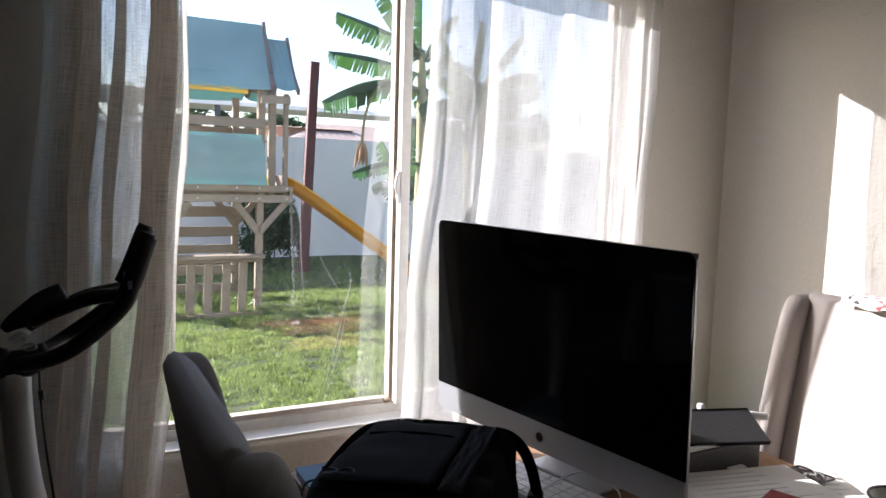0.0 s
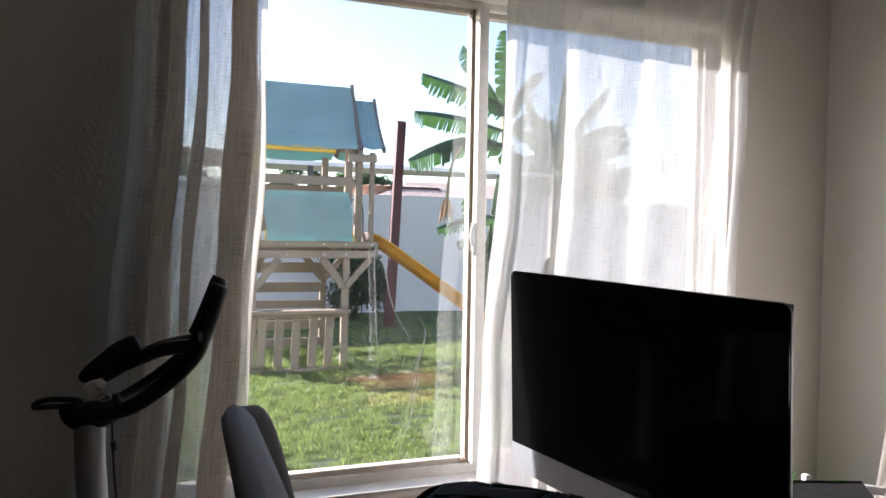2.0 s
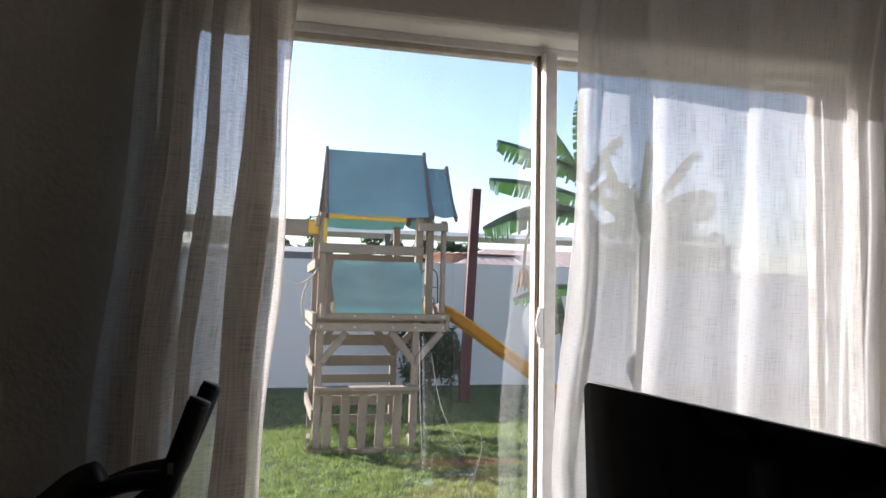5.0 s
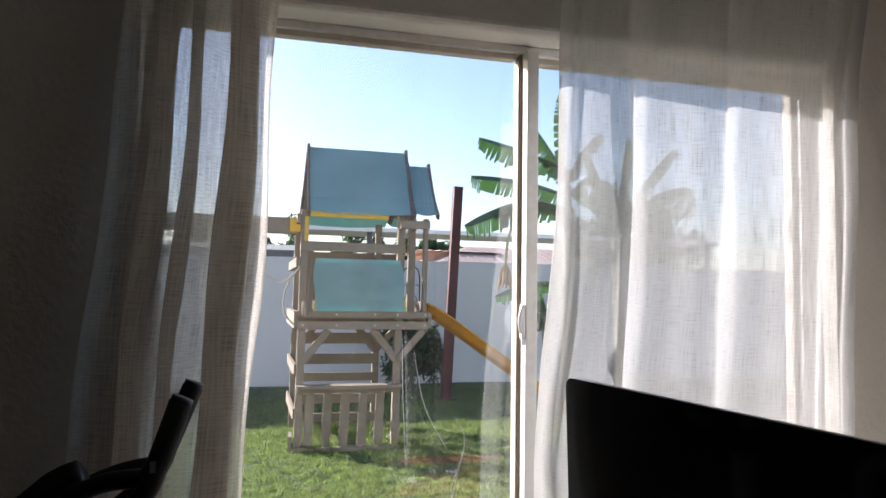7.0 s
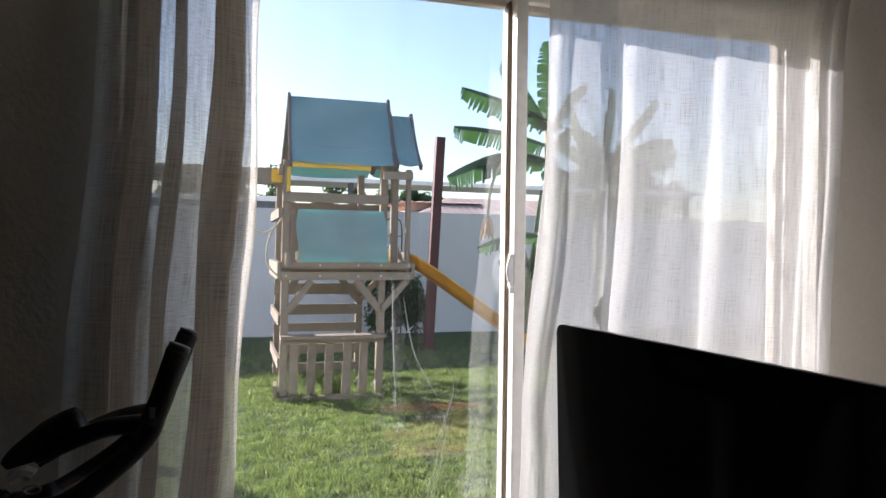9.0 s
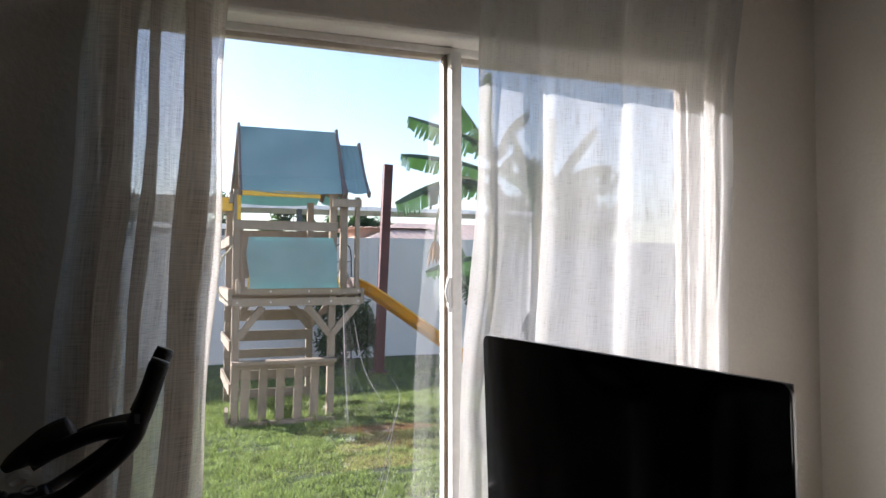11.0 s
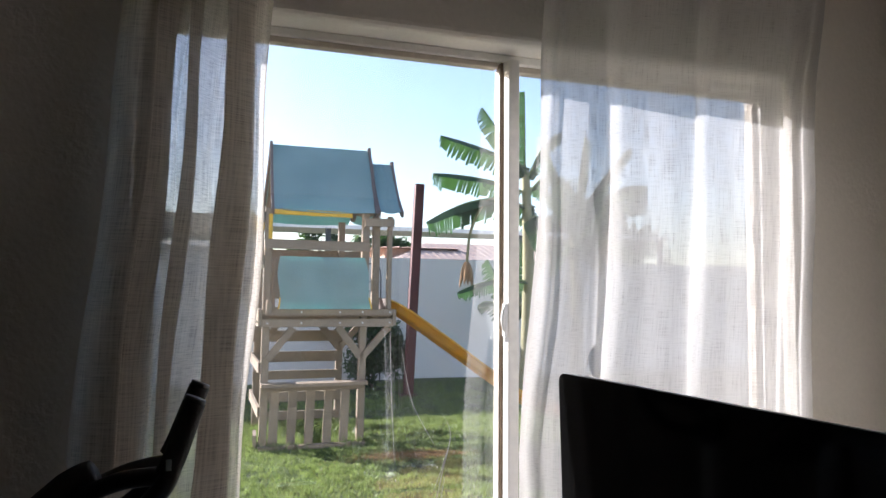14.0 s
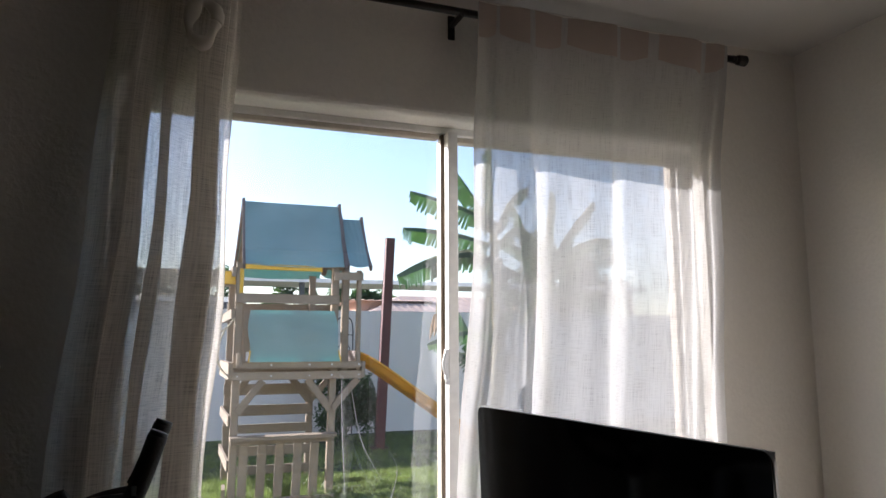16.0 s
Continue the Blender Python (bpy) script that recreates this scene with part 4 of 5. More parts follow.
def bush(x, y, h, w, seed):
    b = thing("bush", (x, y, 0), "dark leafy shrub in the shade by the wall", "shrub")
    rng = random.Random(seed)
    for _ in range(5):
        dx, dy = rng.uniform(-w, w) * 0.6, rng.uniform(-0.2, 0.2)
        part("stem", tube([(x, y, 0), (x + dx * 0.5, y + dy, h * 0.4), (x + dx, y + dy, h * 0.85)], lambda u: 0.016 * (1 - 0.7 * u), 6, 8), "bark", b)
    lumps = [((x + rng.uniform(-w, w) * 0.8, y + rng.uniform(-0.25, 0.25), h * rng.uniform(0.2, 0.85)), (0.26, 0.2, 0.24)) for _ in range(16)]
    leaf_cloud("foliage", lumps, 7500, 0.036, "bush", b, seed)


bush(1.62, 8.45, 1.0, 0.55, 2)


def banana_leaf(tree, root, tip, width, droop, seed):
    """A long blade along a midrib, torn here and there towards its lower edge."""
    rng = random.Random(seed)
    root, tip = V3(root), V3(tip)
    n = 34
    rib = smooth_line([root, (root * 0.62 + tip * 0.38) + V3((0, 0, droop)), (root * 0.25 + tip * 0.75) + V3((0, 0, droop * 0.7)), tip], n)
    bm = bmesh.new()

    def edge(k, sgn, far):
        d = (rib[min(k + 1, n)] - rib[max(k - 1, 0)]).normalized()
        side = d.cross(V3((0.1, 1.0, 0.25))).normalized()
        if side.z > 0:
            side = -side
        out = side if sgn > 0 else (side * 0.42 + V3((0, -0.85, 0.0))).normalized()
        u = k / n
        w = width * max(0.03, math.sin(math.pi * min(1.0, 0.08 + 0.92 * u)) ** 0.45) * (1.15 if sgn > 0 else 0.75)
        return rib[k] + out * w * far + d * w * 0.3 * far + V3((0, 0, -0.12 * w * far * far))

    for sgn in (1, -1):
        for k in range(1, n):
            torn = rng.random() < (0.5 if sgn > 0 else 0.12)
            pinch = rng.uniform(0.15, 0.5) if torn else 0.0
            sag = V3((0, 0, -width * rng.uniform(0.0, 0.35))) if torn else V3((0, 0, 0))
            a, b = rib[k], rib[k + 1]
            ma, mb, ea, eb = edge(k, sgn, 0.55), edge(k + 1, sgn, 0.55), edge(k, sgn, 1.0), edge(k + 1, sgn, 1.0)
            mb2 = mb.lerp(ma, pinch * 0.3)
            eb2 = eb.lerp(ea, pinch)
            v = [bm.verts.new(p) for p in (a, b, mb2, ma, eb2 + sag, ea + sag)]
            bm.faces.new((v[0], v[1], v[2], v[3]))
            bm.faces.new((v[3], v[2], v[4], v[5]))
    leaf = part("leaf", bm, "banana", tree)
    part("midrib", tube(rib, lambda u: 0.016 * (1 - 0.85 * u), 6), "rib", leaf)


def banana(x, y, h, leaves, label, seed):
    t = thing("banana_plant", (x, y, 0), label, "banana plant", "banana plants")
    part("stem", tube([(x, y, -0.03), (x + 0.03, y, h * 0.5), (x - 0.02, y, h)], lambda u: 0.12 * (1 - 0.55 * u), 12, 14), "stem", t, smooth=True)
    for k, (tip, w, d, z) in enumerate(leaves):
        banana_leaf(t, (x + 0.04 * math.cos(k * 2.4), y + 0.04 * math.sin(k * 2.4), z), tip, w, d, seed + k)
    return t


b1 = banana(3.47, 7.1, 3.1, [
    ((2.17, 7.0, 3.47), 0.19, 0.04, 3.12), ((2.05, 6.95, 2.95), 0.18, 0.06, 2.80), ((2.76, 7.0, 3.90), 0.17, 0.02, 3.0), ((1.95, 6.9, 2.30), 0.22, 0.18, 2.6),
    ((2.32, 7.0, 2.50), 0.15, 0.12, 2.6), ((2.34, 6.8, 1.40), 0.13, 0.10, 1.55), ((3.34, 6.9, 4.15), 0.14, 0.05, 3.05), ((3.85, 6.8, 3.6), 0.12, 0.15, 2.95), ((4.25, 7.0, 2.7), 0.14, 0.3, 2.8), ((3.75, 7.3, 2.1), 0.2, 0.3, 2.5), ((3.5, 6.6, 1.9), 0.18, 0.3, 2.3)],
    "banana plant with torn green leaves and a hanging flower", 20)
part("flower_stalk", tube([(3.08, 7.05, 2.7), (2.80, 7.0, 2.6), (2.60, 7.0, 2.2), (2.55, 7.0, 1.75)], 0.02, 6, 16), "stem", b1)
for k in range(6):
    a = k * 1.05
    part("withered_bract", tube([(2.55 + 0.02 * math.cos(a), 7.0 + 0.02 * math.sin(a), 1.80), (2.55 + 0.06 * math.cos(a), 7.0 + 0.05 * math.sin(a), 1.66), (2.54 + 0.09 * math.cos(a), 7.0 + 0.05 * math.sin(a), 1.46 + 0.04 * (k % 3))], lambda u: 0.028 * math.sin(0.5 + 2.5 * u), 7, 8), "dry_leaf", b1, "withered orange-brown bract")
banana(4.5, 7.6, 2.4, [((3.6, 7.3, 2.9), 0.13, 0.2, 2.3), ((3.9, 7.3, 3.4), 0.12, 0.1, 2.4), ((5.5, 7.2, 3.0), 0.15, 0.25, 2.3), ((5.0, 6.9, 3.5), 0.13, 0.1, 2.4), ((4.4, 6.6, 1.7), 0.2, 0.3, 2.1), ((5.4, 7.3, 1.9), 0.2, 0.3, 2.1), ((3.8, 7.1, 1.7), 0.18, 0.3, 2.0), ((4.5, 7.3, 3.7), 0.12, 0.1, 2.4)], "banana plant with broad drooping leaves by the wall", 50)
banana(3.7, 8.3, 1.1, [((3.3, 8.1, 1.9), 0.16, 0.1, 1.05), ((4.2, 8.1, 2.0), 0.16, 0.1, 1.05), ((3.7, 7.9, 2.2), 0.16, 0.05, 1.0), ((3.1, 8.0, 1.2), 0.16, 0.2, 0.9), ((4.3, 8.2, 1.2), 0.16, 0.2, 0.9)], "young banana plant at the foot of the wall", 80)


def tree(x, y, h, w, seed, label, lumps=16, leaves=5000, size=0.16):
    t = thing("tree", (x, y, 0), label, "tree", "trees beyond the wall")
    rng = random.Random(seed)
    part("trunk", tube([(x, y, -0.05), (x + 0.1, y, h * 0.3), (x - 0.05, y, h * 0.6)], lambda u: 0.16 * (1 - 0.5 * u), 8, 8), "bark", t)
    got = []
    for _ in range(lumps):
        c = (x + rng.uniform(-w, w), y + rng.uniform(-w, w) * 0.6, h * rng.uniform(0.5, 0.95))
        part("limb", tube([(x, y, h * 0.45), ((x + c[0]) / 2, (y + c[1]) / 2, h * 0.6), c], lambda u: 0.06 * (1 - 0.8 * u), 5, 6), "bark", t)
        got.append((c, (w * 0.34, w * 0.34, h * 0.12)))
    leaf_cloud("crown", got, leaves, size, "tree", t, seed)


for x, y, h, w, seed in ((0.6, 34, 5.0, 1.6, 1), (7.4, 30, 4.4, 1.4, 2), (-1.6, 26, 4.1, 1.5, 3), (13.5, 24, 5.6, 1.8, 4), (17.5, 28, 6.5, 2.4, 5), (5.0, 36, 5.2, 1.3, 7)):
    tree(x, y, h, w, seed, "leafy tree behind the garden wall", 10, 2600)


def house(x, y, w, d, wall_h, ridge_h, label, hip=1.5):
    h = thing("house", (x, y, 0), label, "house", "houses beyond the wall")
    part("wall", box(x - w / 2, x + w / 2, y, y + d, -0.1, wall_h), "far_wall", h)
    bm = bmesh.new()
    o = 0.5
    e = [bm.verts.new(p) for p in ((x - w / 2 - o, y - o, wall_h), (x + w / 2 + o, y - o, wall_h), (x + w / 2 + o, y + d + o, wall_h), (x - w / 2 - o, y + d + o, wall_h))]
    r = [bm.verts.new((x - w / 2 + hip, y + d / 2, ridge_h)), bm.verts.new((x + w / 2 - hip, y + d / 2, ridge_h))]
    for f in ((e[0], e[1], r[1], r[0]), (e[2], e[3], r[0], r[1]), (e[1], e[2], r[1]), (e[3], e[0], r[0]), e[::-1]):
        bm.faces.new(f)
    roof = part("roof", bm, "roof_tile", h, "terracotta tile roof")
    # rows of clay barrel tiles up the near slope
    bm = bmesh.new()
    cols = int(w / 0.26)
    for i in range(cols):
        f = (i + 0.5) / cols
        xe, xr = x - w / 2 - o + (w + 2 * o) * f, x - w / 2 - o + (w + 2 * o) * f
        top = min(1.0, (xe - (x - w / 2 - o)) / (hip + o), ((x + w / 2 + o) - xe) / (hip + o))
        tube([(xe, y - o, wall_h + 0.03), (xr, y - o + (d / 2 + o) * top, wall_h + 0.03 + (ridge_h - wall_h) * top)], 0.010, 6, 0, bm)
    tagged(part("roof_tiles", bm, "roof_tile", roof), kind="stuff")
    for k in range(max(1, int(w / 3))):
        wx = x - w / 2 + 1.5 + 3 * k
        win = part("window", box(wx - 0.5, wx + 0.5, y - 0.03, y + 0.02, 1.0, 2.1, 0.02), "far_white", h)
        part("pane", box(wx - 0.42, wx + 0.42, y - 0.045, y - 0.02, 1.08, 2.02), "far_glass", win)


house(10.5, 22, 10, 7, 2.25, 3.35, "pink stucco house with a terracotta tile roof", 2.2)
house(7.0, 24.5, 2.4, 3, 3.05, 3.12, "pink stucco house with a flat parapet", 0.3)
house(2.0, 30, 7, 6, 2.2, 3.2, "stucco house with a low tile roof", 2.0)


def patio_cover():
    p = thing("patio_cover", (3.5, 16, 0), "long thin white patio cover on slim posts", "patio cover")
    part("roof_panel", box(-4.5, 12.0, 15.2, 17.2, 2.93, 2.98, 0.01), "far_white", p)
    part("fascia", box(-4.5, 12.0, 15.16, 15.2, 2.90, 3.0), "far_white", p)
    for x in (-4.2, 2.1, 7.2, 11.6):
        part("post", box(x - 0.06, x + 0.06, 15.3, 15.42, -0.1, 2.93), "far_dark", p)


patio_cover()
aw = thing("awning", (-1.2, 13.5, 0), "dark flat awning over the wall next door", "awning")
part("canopy", box(-3.6, 0.55, 12.6, 14.4, 2.05, 2.3, 0.02), "far_dark", aw)
part("fascia", box(-3.6, 0.55, 12.57, 12.6, 2.24, 2.34), "far_white", aw)
for x in (-3.4, 0.4):
    part("post", box(x - 0.05, x + 0.05, 12.8, 12.9, -0.1, 2.05), "far_dark", aw)

# ---- desk and what stands on it ----
DESK = 0.75


def desk():
    d = thing("desk", (0.05, -1.15, 0), "wooden desk with a brown top, cluttered", "desk")
    part("tabletop", box(-0.50, 0.54, -1.62, -0.66, DESK - 0.035, DESK, 0.006), "desk", d)
    for x in (-0.45, 0.49):
        for y in (-1.57, -0.71):
            part("leg", box(x - 0.03, x + 0.03, y - 0.03, y + 0.03, 0, DESK - 0.035, 0.004), "desk", d)
    for y in (-1.57, -0.71):
        part("apron", box(-0.42, 0.46, y - 0.01, y + 0.01, DESK - 0.11, DESK - 0.035), "desk", d)


desk()

MAC = V3((-0.081, -0.939, 0))
MAC_TURN = math.atan2(-0.628, 0.128)


def computer():
    """An all-in-one: u along the screen, n towards the viewer."""
    c = thing("computer", (MAC.x, MAC.y, DESK), "black-screened all-in-one computer with an aluminium chin", "computer")
    rot = Matrix.Translation(MAC) @ Matrix.Rotation(MAC_TURN, 4, "Z")
    def put(bm):
        for v in bm.verts:
            v.co.y += 0.036 * (1.268 - v.co.z) * (v.co.z > DESK + 0.02)
            v.co.z -= 0.019 * v.co.x * (v.co.z > DESK + 0.02)
        bmesh.ops.transform(bm, matrix=rot, verts=bm.verts)
        return bm
    TOP, W = 1.268, 0.325
    def slab(x0, x1, z0, z1, y0, y1, r, corners, seg=6):
        """A plate with rounded corners in its plane."""
        bm = bmesh.new()
        pts = []
        for (cx, cz, a0), on in zip(((x1, z1, 0), (x0, z1, 90), (x0, z0, 180), (x1, z0, 270)), corners):
            if on:
                ox, oz = cx - math.copysign(r, cx - (x0 + x1) / 2), cz - math.copysign(r, cz - (z0 + z1) / 2)
                pts += [(ox + r * math.cos(radians(a0 + 90 * k / seg)), oz + r * math.sin(radians(a0 + 90 * k / seg))) for k in range(seg + 1)]
            else:
                pts.append((cx, cz))
        ring = [bm.verts.new((x, y0, z)) for x, z in pts]
        ring2 = [bm.verts.new((x, y1, z)) for x, z in pts]
        bm.faces.new(ring)
        bm.faces.new(ring2[::-1])
        for k in range(len(pts)):
            bm.faces.new((ring[k], ring[(k + 1) % len(pts)], ring2[(k + 1) % len(pts)], ring2[k]))
        return bm
    chin = TOP - 0.379
    low = TOP - 0.439
    part("screen", put(slab(-W, W, chin, TOP, -0.004, 0.0, 0.016, (1, 1, 0, 0))), "black_glass", c, "black glossy screen glass")
    case = part("case", put(slab(-W - 0.001, W + 0.001, low, TOP + 0.001, 0.0005, 0.006, 0.017, (1, 1, 1, 1))), "silver", c)
    part("chin", put(slab(-W, W, low, chin - 0.0006, -0.004, 0.0, 0.012, (0, 0, 1, 1))), "silver", c, "aluminium chin")
    def bulge(u, v):
        x, z = -W + 2 * W * u, low + (TOP - low) * v
        return V3((x, 0.006 + 0.045 * (math.sin(math.pi * u) * math.sin(math.pi * v)) ** 0.7, z))
    part("back_shell", put(sheet(bulge, 20, 16)), "silver", case, smooth=True)
    mark = bmesh.new()
    mz = (low + chin) / 2
    lathe([(0.0085, 0), (0.0095, 0.0008)], (0, 0, 0), 16, mark)
    bmesh.ops.transform(mark, matrix=Matrix.Translation((0, -0.0042, mz)) @ Matrix.Rotation(radians(90), 4, "X"), verts=mark.verts)
    part("logo_mark", put(mark), "logo", c, "small dark round mark")
    st = part("stand", put(beam((0, 0.045, 0.98), (0, 0.155, DESK + 0.006), 0.20, 0.008, (0, 1, 0), 0.003)), "silver", c)
    part("foot", put(box(-0.10, 0.10, 0.085, 0.215, DESK, DESK + 0.008, 0.004)), "silver", st)


computer()


def keyboard():
    k = thing("keyboard", (-0.2, -0.9, DESK), "white wireless keyboard with flat keys", "keyboard")
    rot = Matrix.Translation((-0.078, -0.91, DESK)) @ Matrix.Rotation(MAC_TURN + 0.06, 4, "Z")
    bm = box(-0.21, 0.21, -0.058, 0.058, 0.0, 0.011, 0.004)
    bmesh.ops.transform(bm, matrix=rot, verts=bm.verts)
    body = part("body", bm, "silver", k)
    for r in range(5):
        for c in range(14):
            bm = box(-0.2 + c * 0.0287, -0.2 + c * 0.0287 + 0.0255, -0.05 + r * 0.0205, -0.05 + r * 0.0205 + 0.0175, 0.0105, 0.0135)
            bmesh.ops.transform(bm, matrix=rot, verts=bm.verts)
            part("key", bm, "white_plastic", body)


keyboard()


def backpack():
    """A soft black laptop bag lying on the desk; local +y points to its handle end."""
    base = V3((-0.388, -1.038, DESK))
    b = thing("laptop_bag", base, "black nylon laptop bag lying on the desk", "bag")
    rot = Matrix.Translation(base) @ Matrix.Rotation(radians(-43), 4, "Z")
    SX, SY, H = 0.150, 0.180, 0.166

    def put(bm):
        bmesh.ops.transform(bm, matrix=rot, verts=bm.verts)
        return bm

    def skin(x, y):
        """Height of the bag's upper side."""
        return H * (0.99 + 0.11 * (x / SX + 1) / 2 - 0.07 * abs(y / SY) ** 3 - 0.06 * abs(x / SX) ** 3)

    def body():
        bm = bmesh.new()
        bmesh.ops.create_cube(bm, size=2)
        bmesh.ops.subdivide_edges(bm, edges=bm.edges[:], cuts=18, use_grid_fill=True)
        for v in bm.verts:
            c = v.co.copy()
            r = (abs(c.x) ** 9 + abs(c.y) ** 9 + abs(c.z) ** 9) ** (1 / 9)
            q = c / max(r, 1e-6) * max(abs(c.x), abs(c.y), abs(c.z))
            k = (q.z + 1) / 2
            x, y = q.x * SX * (1.04 - 0.14 * k), q.y * SY * (1.03 - 0.10 * k)
            v.co = V3((x, y, k * skin(x, y)))
            v.co += noise.noise_vector(v.co * 17) * 0.010 * (0.3 + k) + noise.noise_vector(v.co * 45) * 0.003
            v.co.z = max(v.co.z, 0.0)
        return bm

    main = part("body", put(body()), "bag", b, smooth=True)

    def lay(x0, x1, y0, y1, lift, seed):
        def fn(u, v):
            x, y = x0 + (x1 - x0) * u, y0 + (y1 - y0) * v
            return V3((x, y, skin(x, y) + lift + 0.004 * noise.noise(V3((u * 5, v * 5, seed)))))
        return sheet(fn, 14, 14, 0.004)

    part("flap", put(lay(-0.11, 0.068, -0.15, 0.10, 0.009, 1)), "strap", main, smooth=True)
    part("side_panel", put(lay(0.075, 0.112, -0.15, 0.12, 0.007, 2)), "bag_grey", main, "dark grey side panel", smooth=True)
    part("pocket_seam", put(tube([(-0.10, 0.035, skin(-0.1, 0.035) + 0.009), (-0.02, 0.04, skin(-0.02, 0.04) + 0.010), (0.05, 0.035, skin(0.05, 0.035) + 0.009)], 0.0025, 6, 12)), "strap", main)
    part("zip", put(tube([(-0.12, 0.125, skin(-0.12, 0.125) + 0.001), (0.0, 0.135, skin(0, 0.135) + 0.002), (0.11, 0.125, skin(0.11, 0.125) + 0.001)], 0.004, 6, 16)), "buckle", main)
    for x in (-0.075, -0.035):
        part("zip_pull", put(tube([(x, 0.128, skin(x, 0.128) + 0.004), (x + 0.008, 0.140, skin(x, 0.14) + 0.005), (x + 0.02, 0.142, skin(x, 0.142) + 0.004)], 0.0022, 6, 8)), "zip", b)
    part("handle", put(tube([(-0.06, 0.155, skin(-0.06, 0.155) - 0.016), (-0.04, 0.165, skin(0, 0.16) - 0.010), (0.03, 0.165, skin(0, 0.16) - 0.010), (0.05, 0.155, skin(0.05, 0.155) - 0.016)], 0.008, 8, 18, flat=0.6)), "strap", b, smooth=True)
    st = part("shoulder_strap", put(tube([(0.07, 0.145, 0.150), (0.115, 0.150, 0.157), (0.152, 0.145, 0.136), (0.178, 0.12, 0.095), (0.190, 0.09, 0.048), (0.180, 0.06, 0.018), (0.145, 0.05, 0.012)], 0.019, 8, 34, flat=0.45)), "strap", b, "wide black webbing strap", smooth=True)
    part("strap_slider", put(box(0.170, 0.196, 0.092, 0.122, 0.062, 0.076, 0.003)), "buckle", st)
    part("strap_end", put(box(0.168, 0.194, 0.045, 0.075, 0.012, 0.024, 0.003)), "buckle", st)
    st = part("shoulder_strap", put(tube([(-0.10, 0.14, 0.150), (-0.145, 0.13, 0.135), (-0.18, 0.10, 0.098), (-0.205, 0.06, 0.055), (-0.212, 0.03, 0.022)], 0.019, 8, 28, flat=0.45)), "strap", b, smooth=True)
    part("strap_slider", put(box(-0.206, -0.18, 0.065, 0.095, 0.07, 0.086, 0.003)), "buckle", st)
    for dx in (0.0, 0.028):
        part("clip", put(tube([(x + dx + 0.03, y - 0.008, skin(x + dx + 0.03, y) + 0.014) for x, y in ((-0.140, -0.128), (-0.130, -0.122), (-0.118, -0.126), (-0.116, -0.134), (-0.128, -0.138), (-0.138, -0.134))], 0.0016, 6, 24)), "iron", b, "small black clip")


backpack()

fold = thing("folder", (-0.45, -0.76, DESK), "blue paper folder under the bag", "folder")
part("cover", box(-0.495, -0.36, -0.90, -0.685, DESK, DESK + 0.014, 0.002), "paper", fold)
part("top_cover", box(-0.497, -0.36, -0.90, -0.683, DESK + 0.014, DESK + 0.018, 0.001), "blue_print", fold, "blue cover")
wire = tube([(-0.46, -0.80, DESK + 0.03), (-0.505, -0.78, DESK + 0.02), (-0.52, -0.79, DESK - 0.10), (-0.53, -0.78, 0.3), (-0.56, -0.7, 0.006)], 0.0025, 6, 24)
whole("charging_cable", wire, "buckle", "thin black cable hanging over the desk edge", "cable", smooth=True)
wire = tube([(-0.08, -0.96, DESK + 0.01), (0.0, -0.99, DESK + 0.045), (0.03, -1.06, DESK + 0.03), (-0.02, -1.12, DESK + 0.004)], 0.002, 6, 24)
whole("white_cable", wire, "white_plastic", "thin white cable looping behind the keyboard", "cable", smooth=True)


def wrap():
    def fn(u, v):
        p = V3((-0.20 + 0.15 * u, -1.22 + 0.16 * v, DESK + 0.005))
        p.z += 0.03 * abs(noise.noise(V3((u * 5, v * 5, 2)))) + 0.02 * math.sin(math.pi * u) * math.sin(math.pi * v)
        return p
    whole("plastic_wrap", sheet(fn, 26, 26, 0.001), "film", "crumpled clear plastic wrap on the desk", "wrapping")


wrap()


def printer():
    """A small dark printer with its paper flap raised, beyond the computer."""
    p = thing("printer", (0.28, -1.0, DESK), "dark grey desktop printer with its lid propped up", "printer")
    part("body", box(0.06, 0.405, -1.085, -0.93, DESK, DESK + 0.066, 0.006), "dark_plastic", p)
    part("lid", beam((0.216, -1.082, DESK + 0.081), (0.246, -0.995, DESK + 0.122), 0.318, 0.007, (0, 0, 1), 0.002), "dark_plastic", p, "raised grey lid")
    part("lid_edge", beam((0.06, -1.088, DESK + 0.0775), (0.372, -1.088, DESK + 0.0775), 0.006, 0.005), "white_plastic", p)
    part("tray_lip", box(0.30, 0.345, -1.10, -1.085, DESK + 0.012, DESK + 0.020, 0.002), "white_plastic", p)
    part("hinge_clip", box(0.384, 0.394, -1.06, -1.03, DESK + 0.084, DESK + 0.104, 0.002), "white_plastic", p)
    part("hinge_clip", box(0.305, 0.317, -1.0, -0.988, DESK + 0.118, DESK + 0.131, 0.002), "white_plastic", p)
    part("side_lever", tube([(0.39, -1.01, DESK + 0.098), (0.43, -1.03, DESK + 0.100), (0.47, -1.045, DESK + 0.095)], lambda u: 0.012 - 0.004 * u, 8, 10), "white_plastic", p, "pale plastic lever", smooth=True)
    p.location += V3((0.043, 0.037, 0.0))


printer()


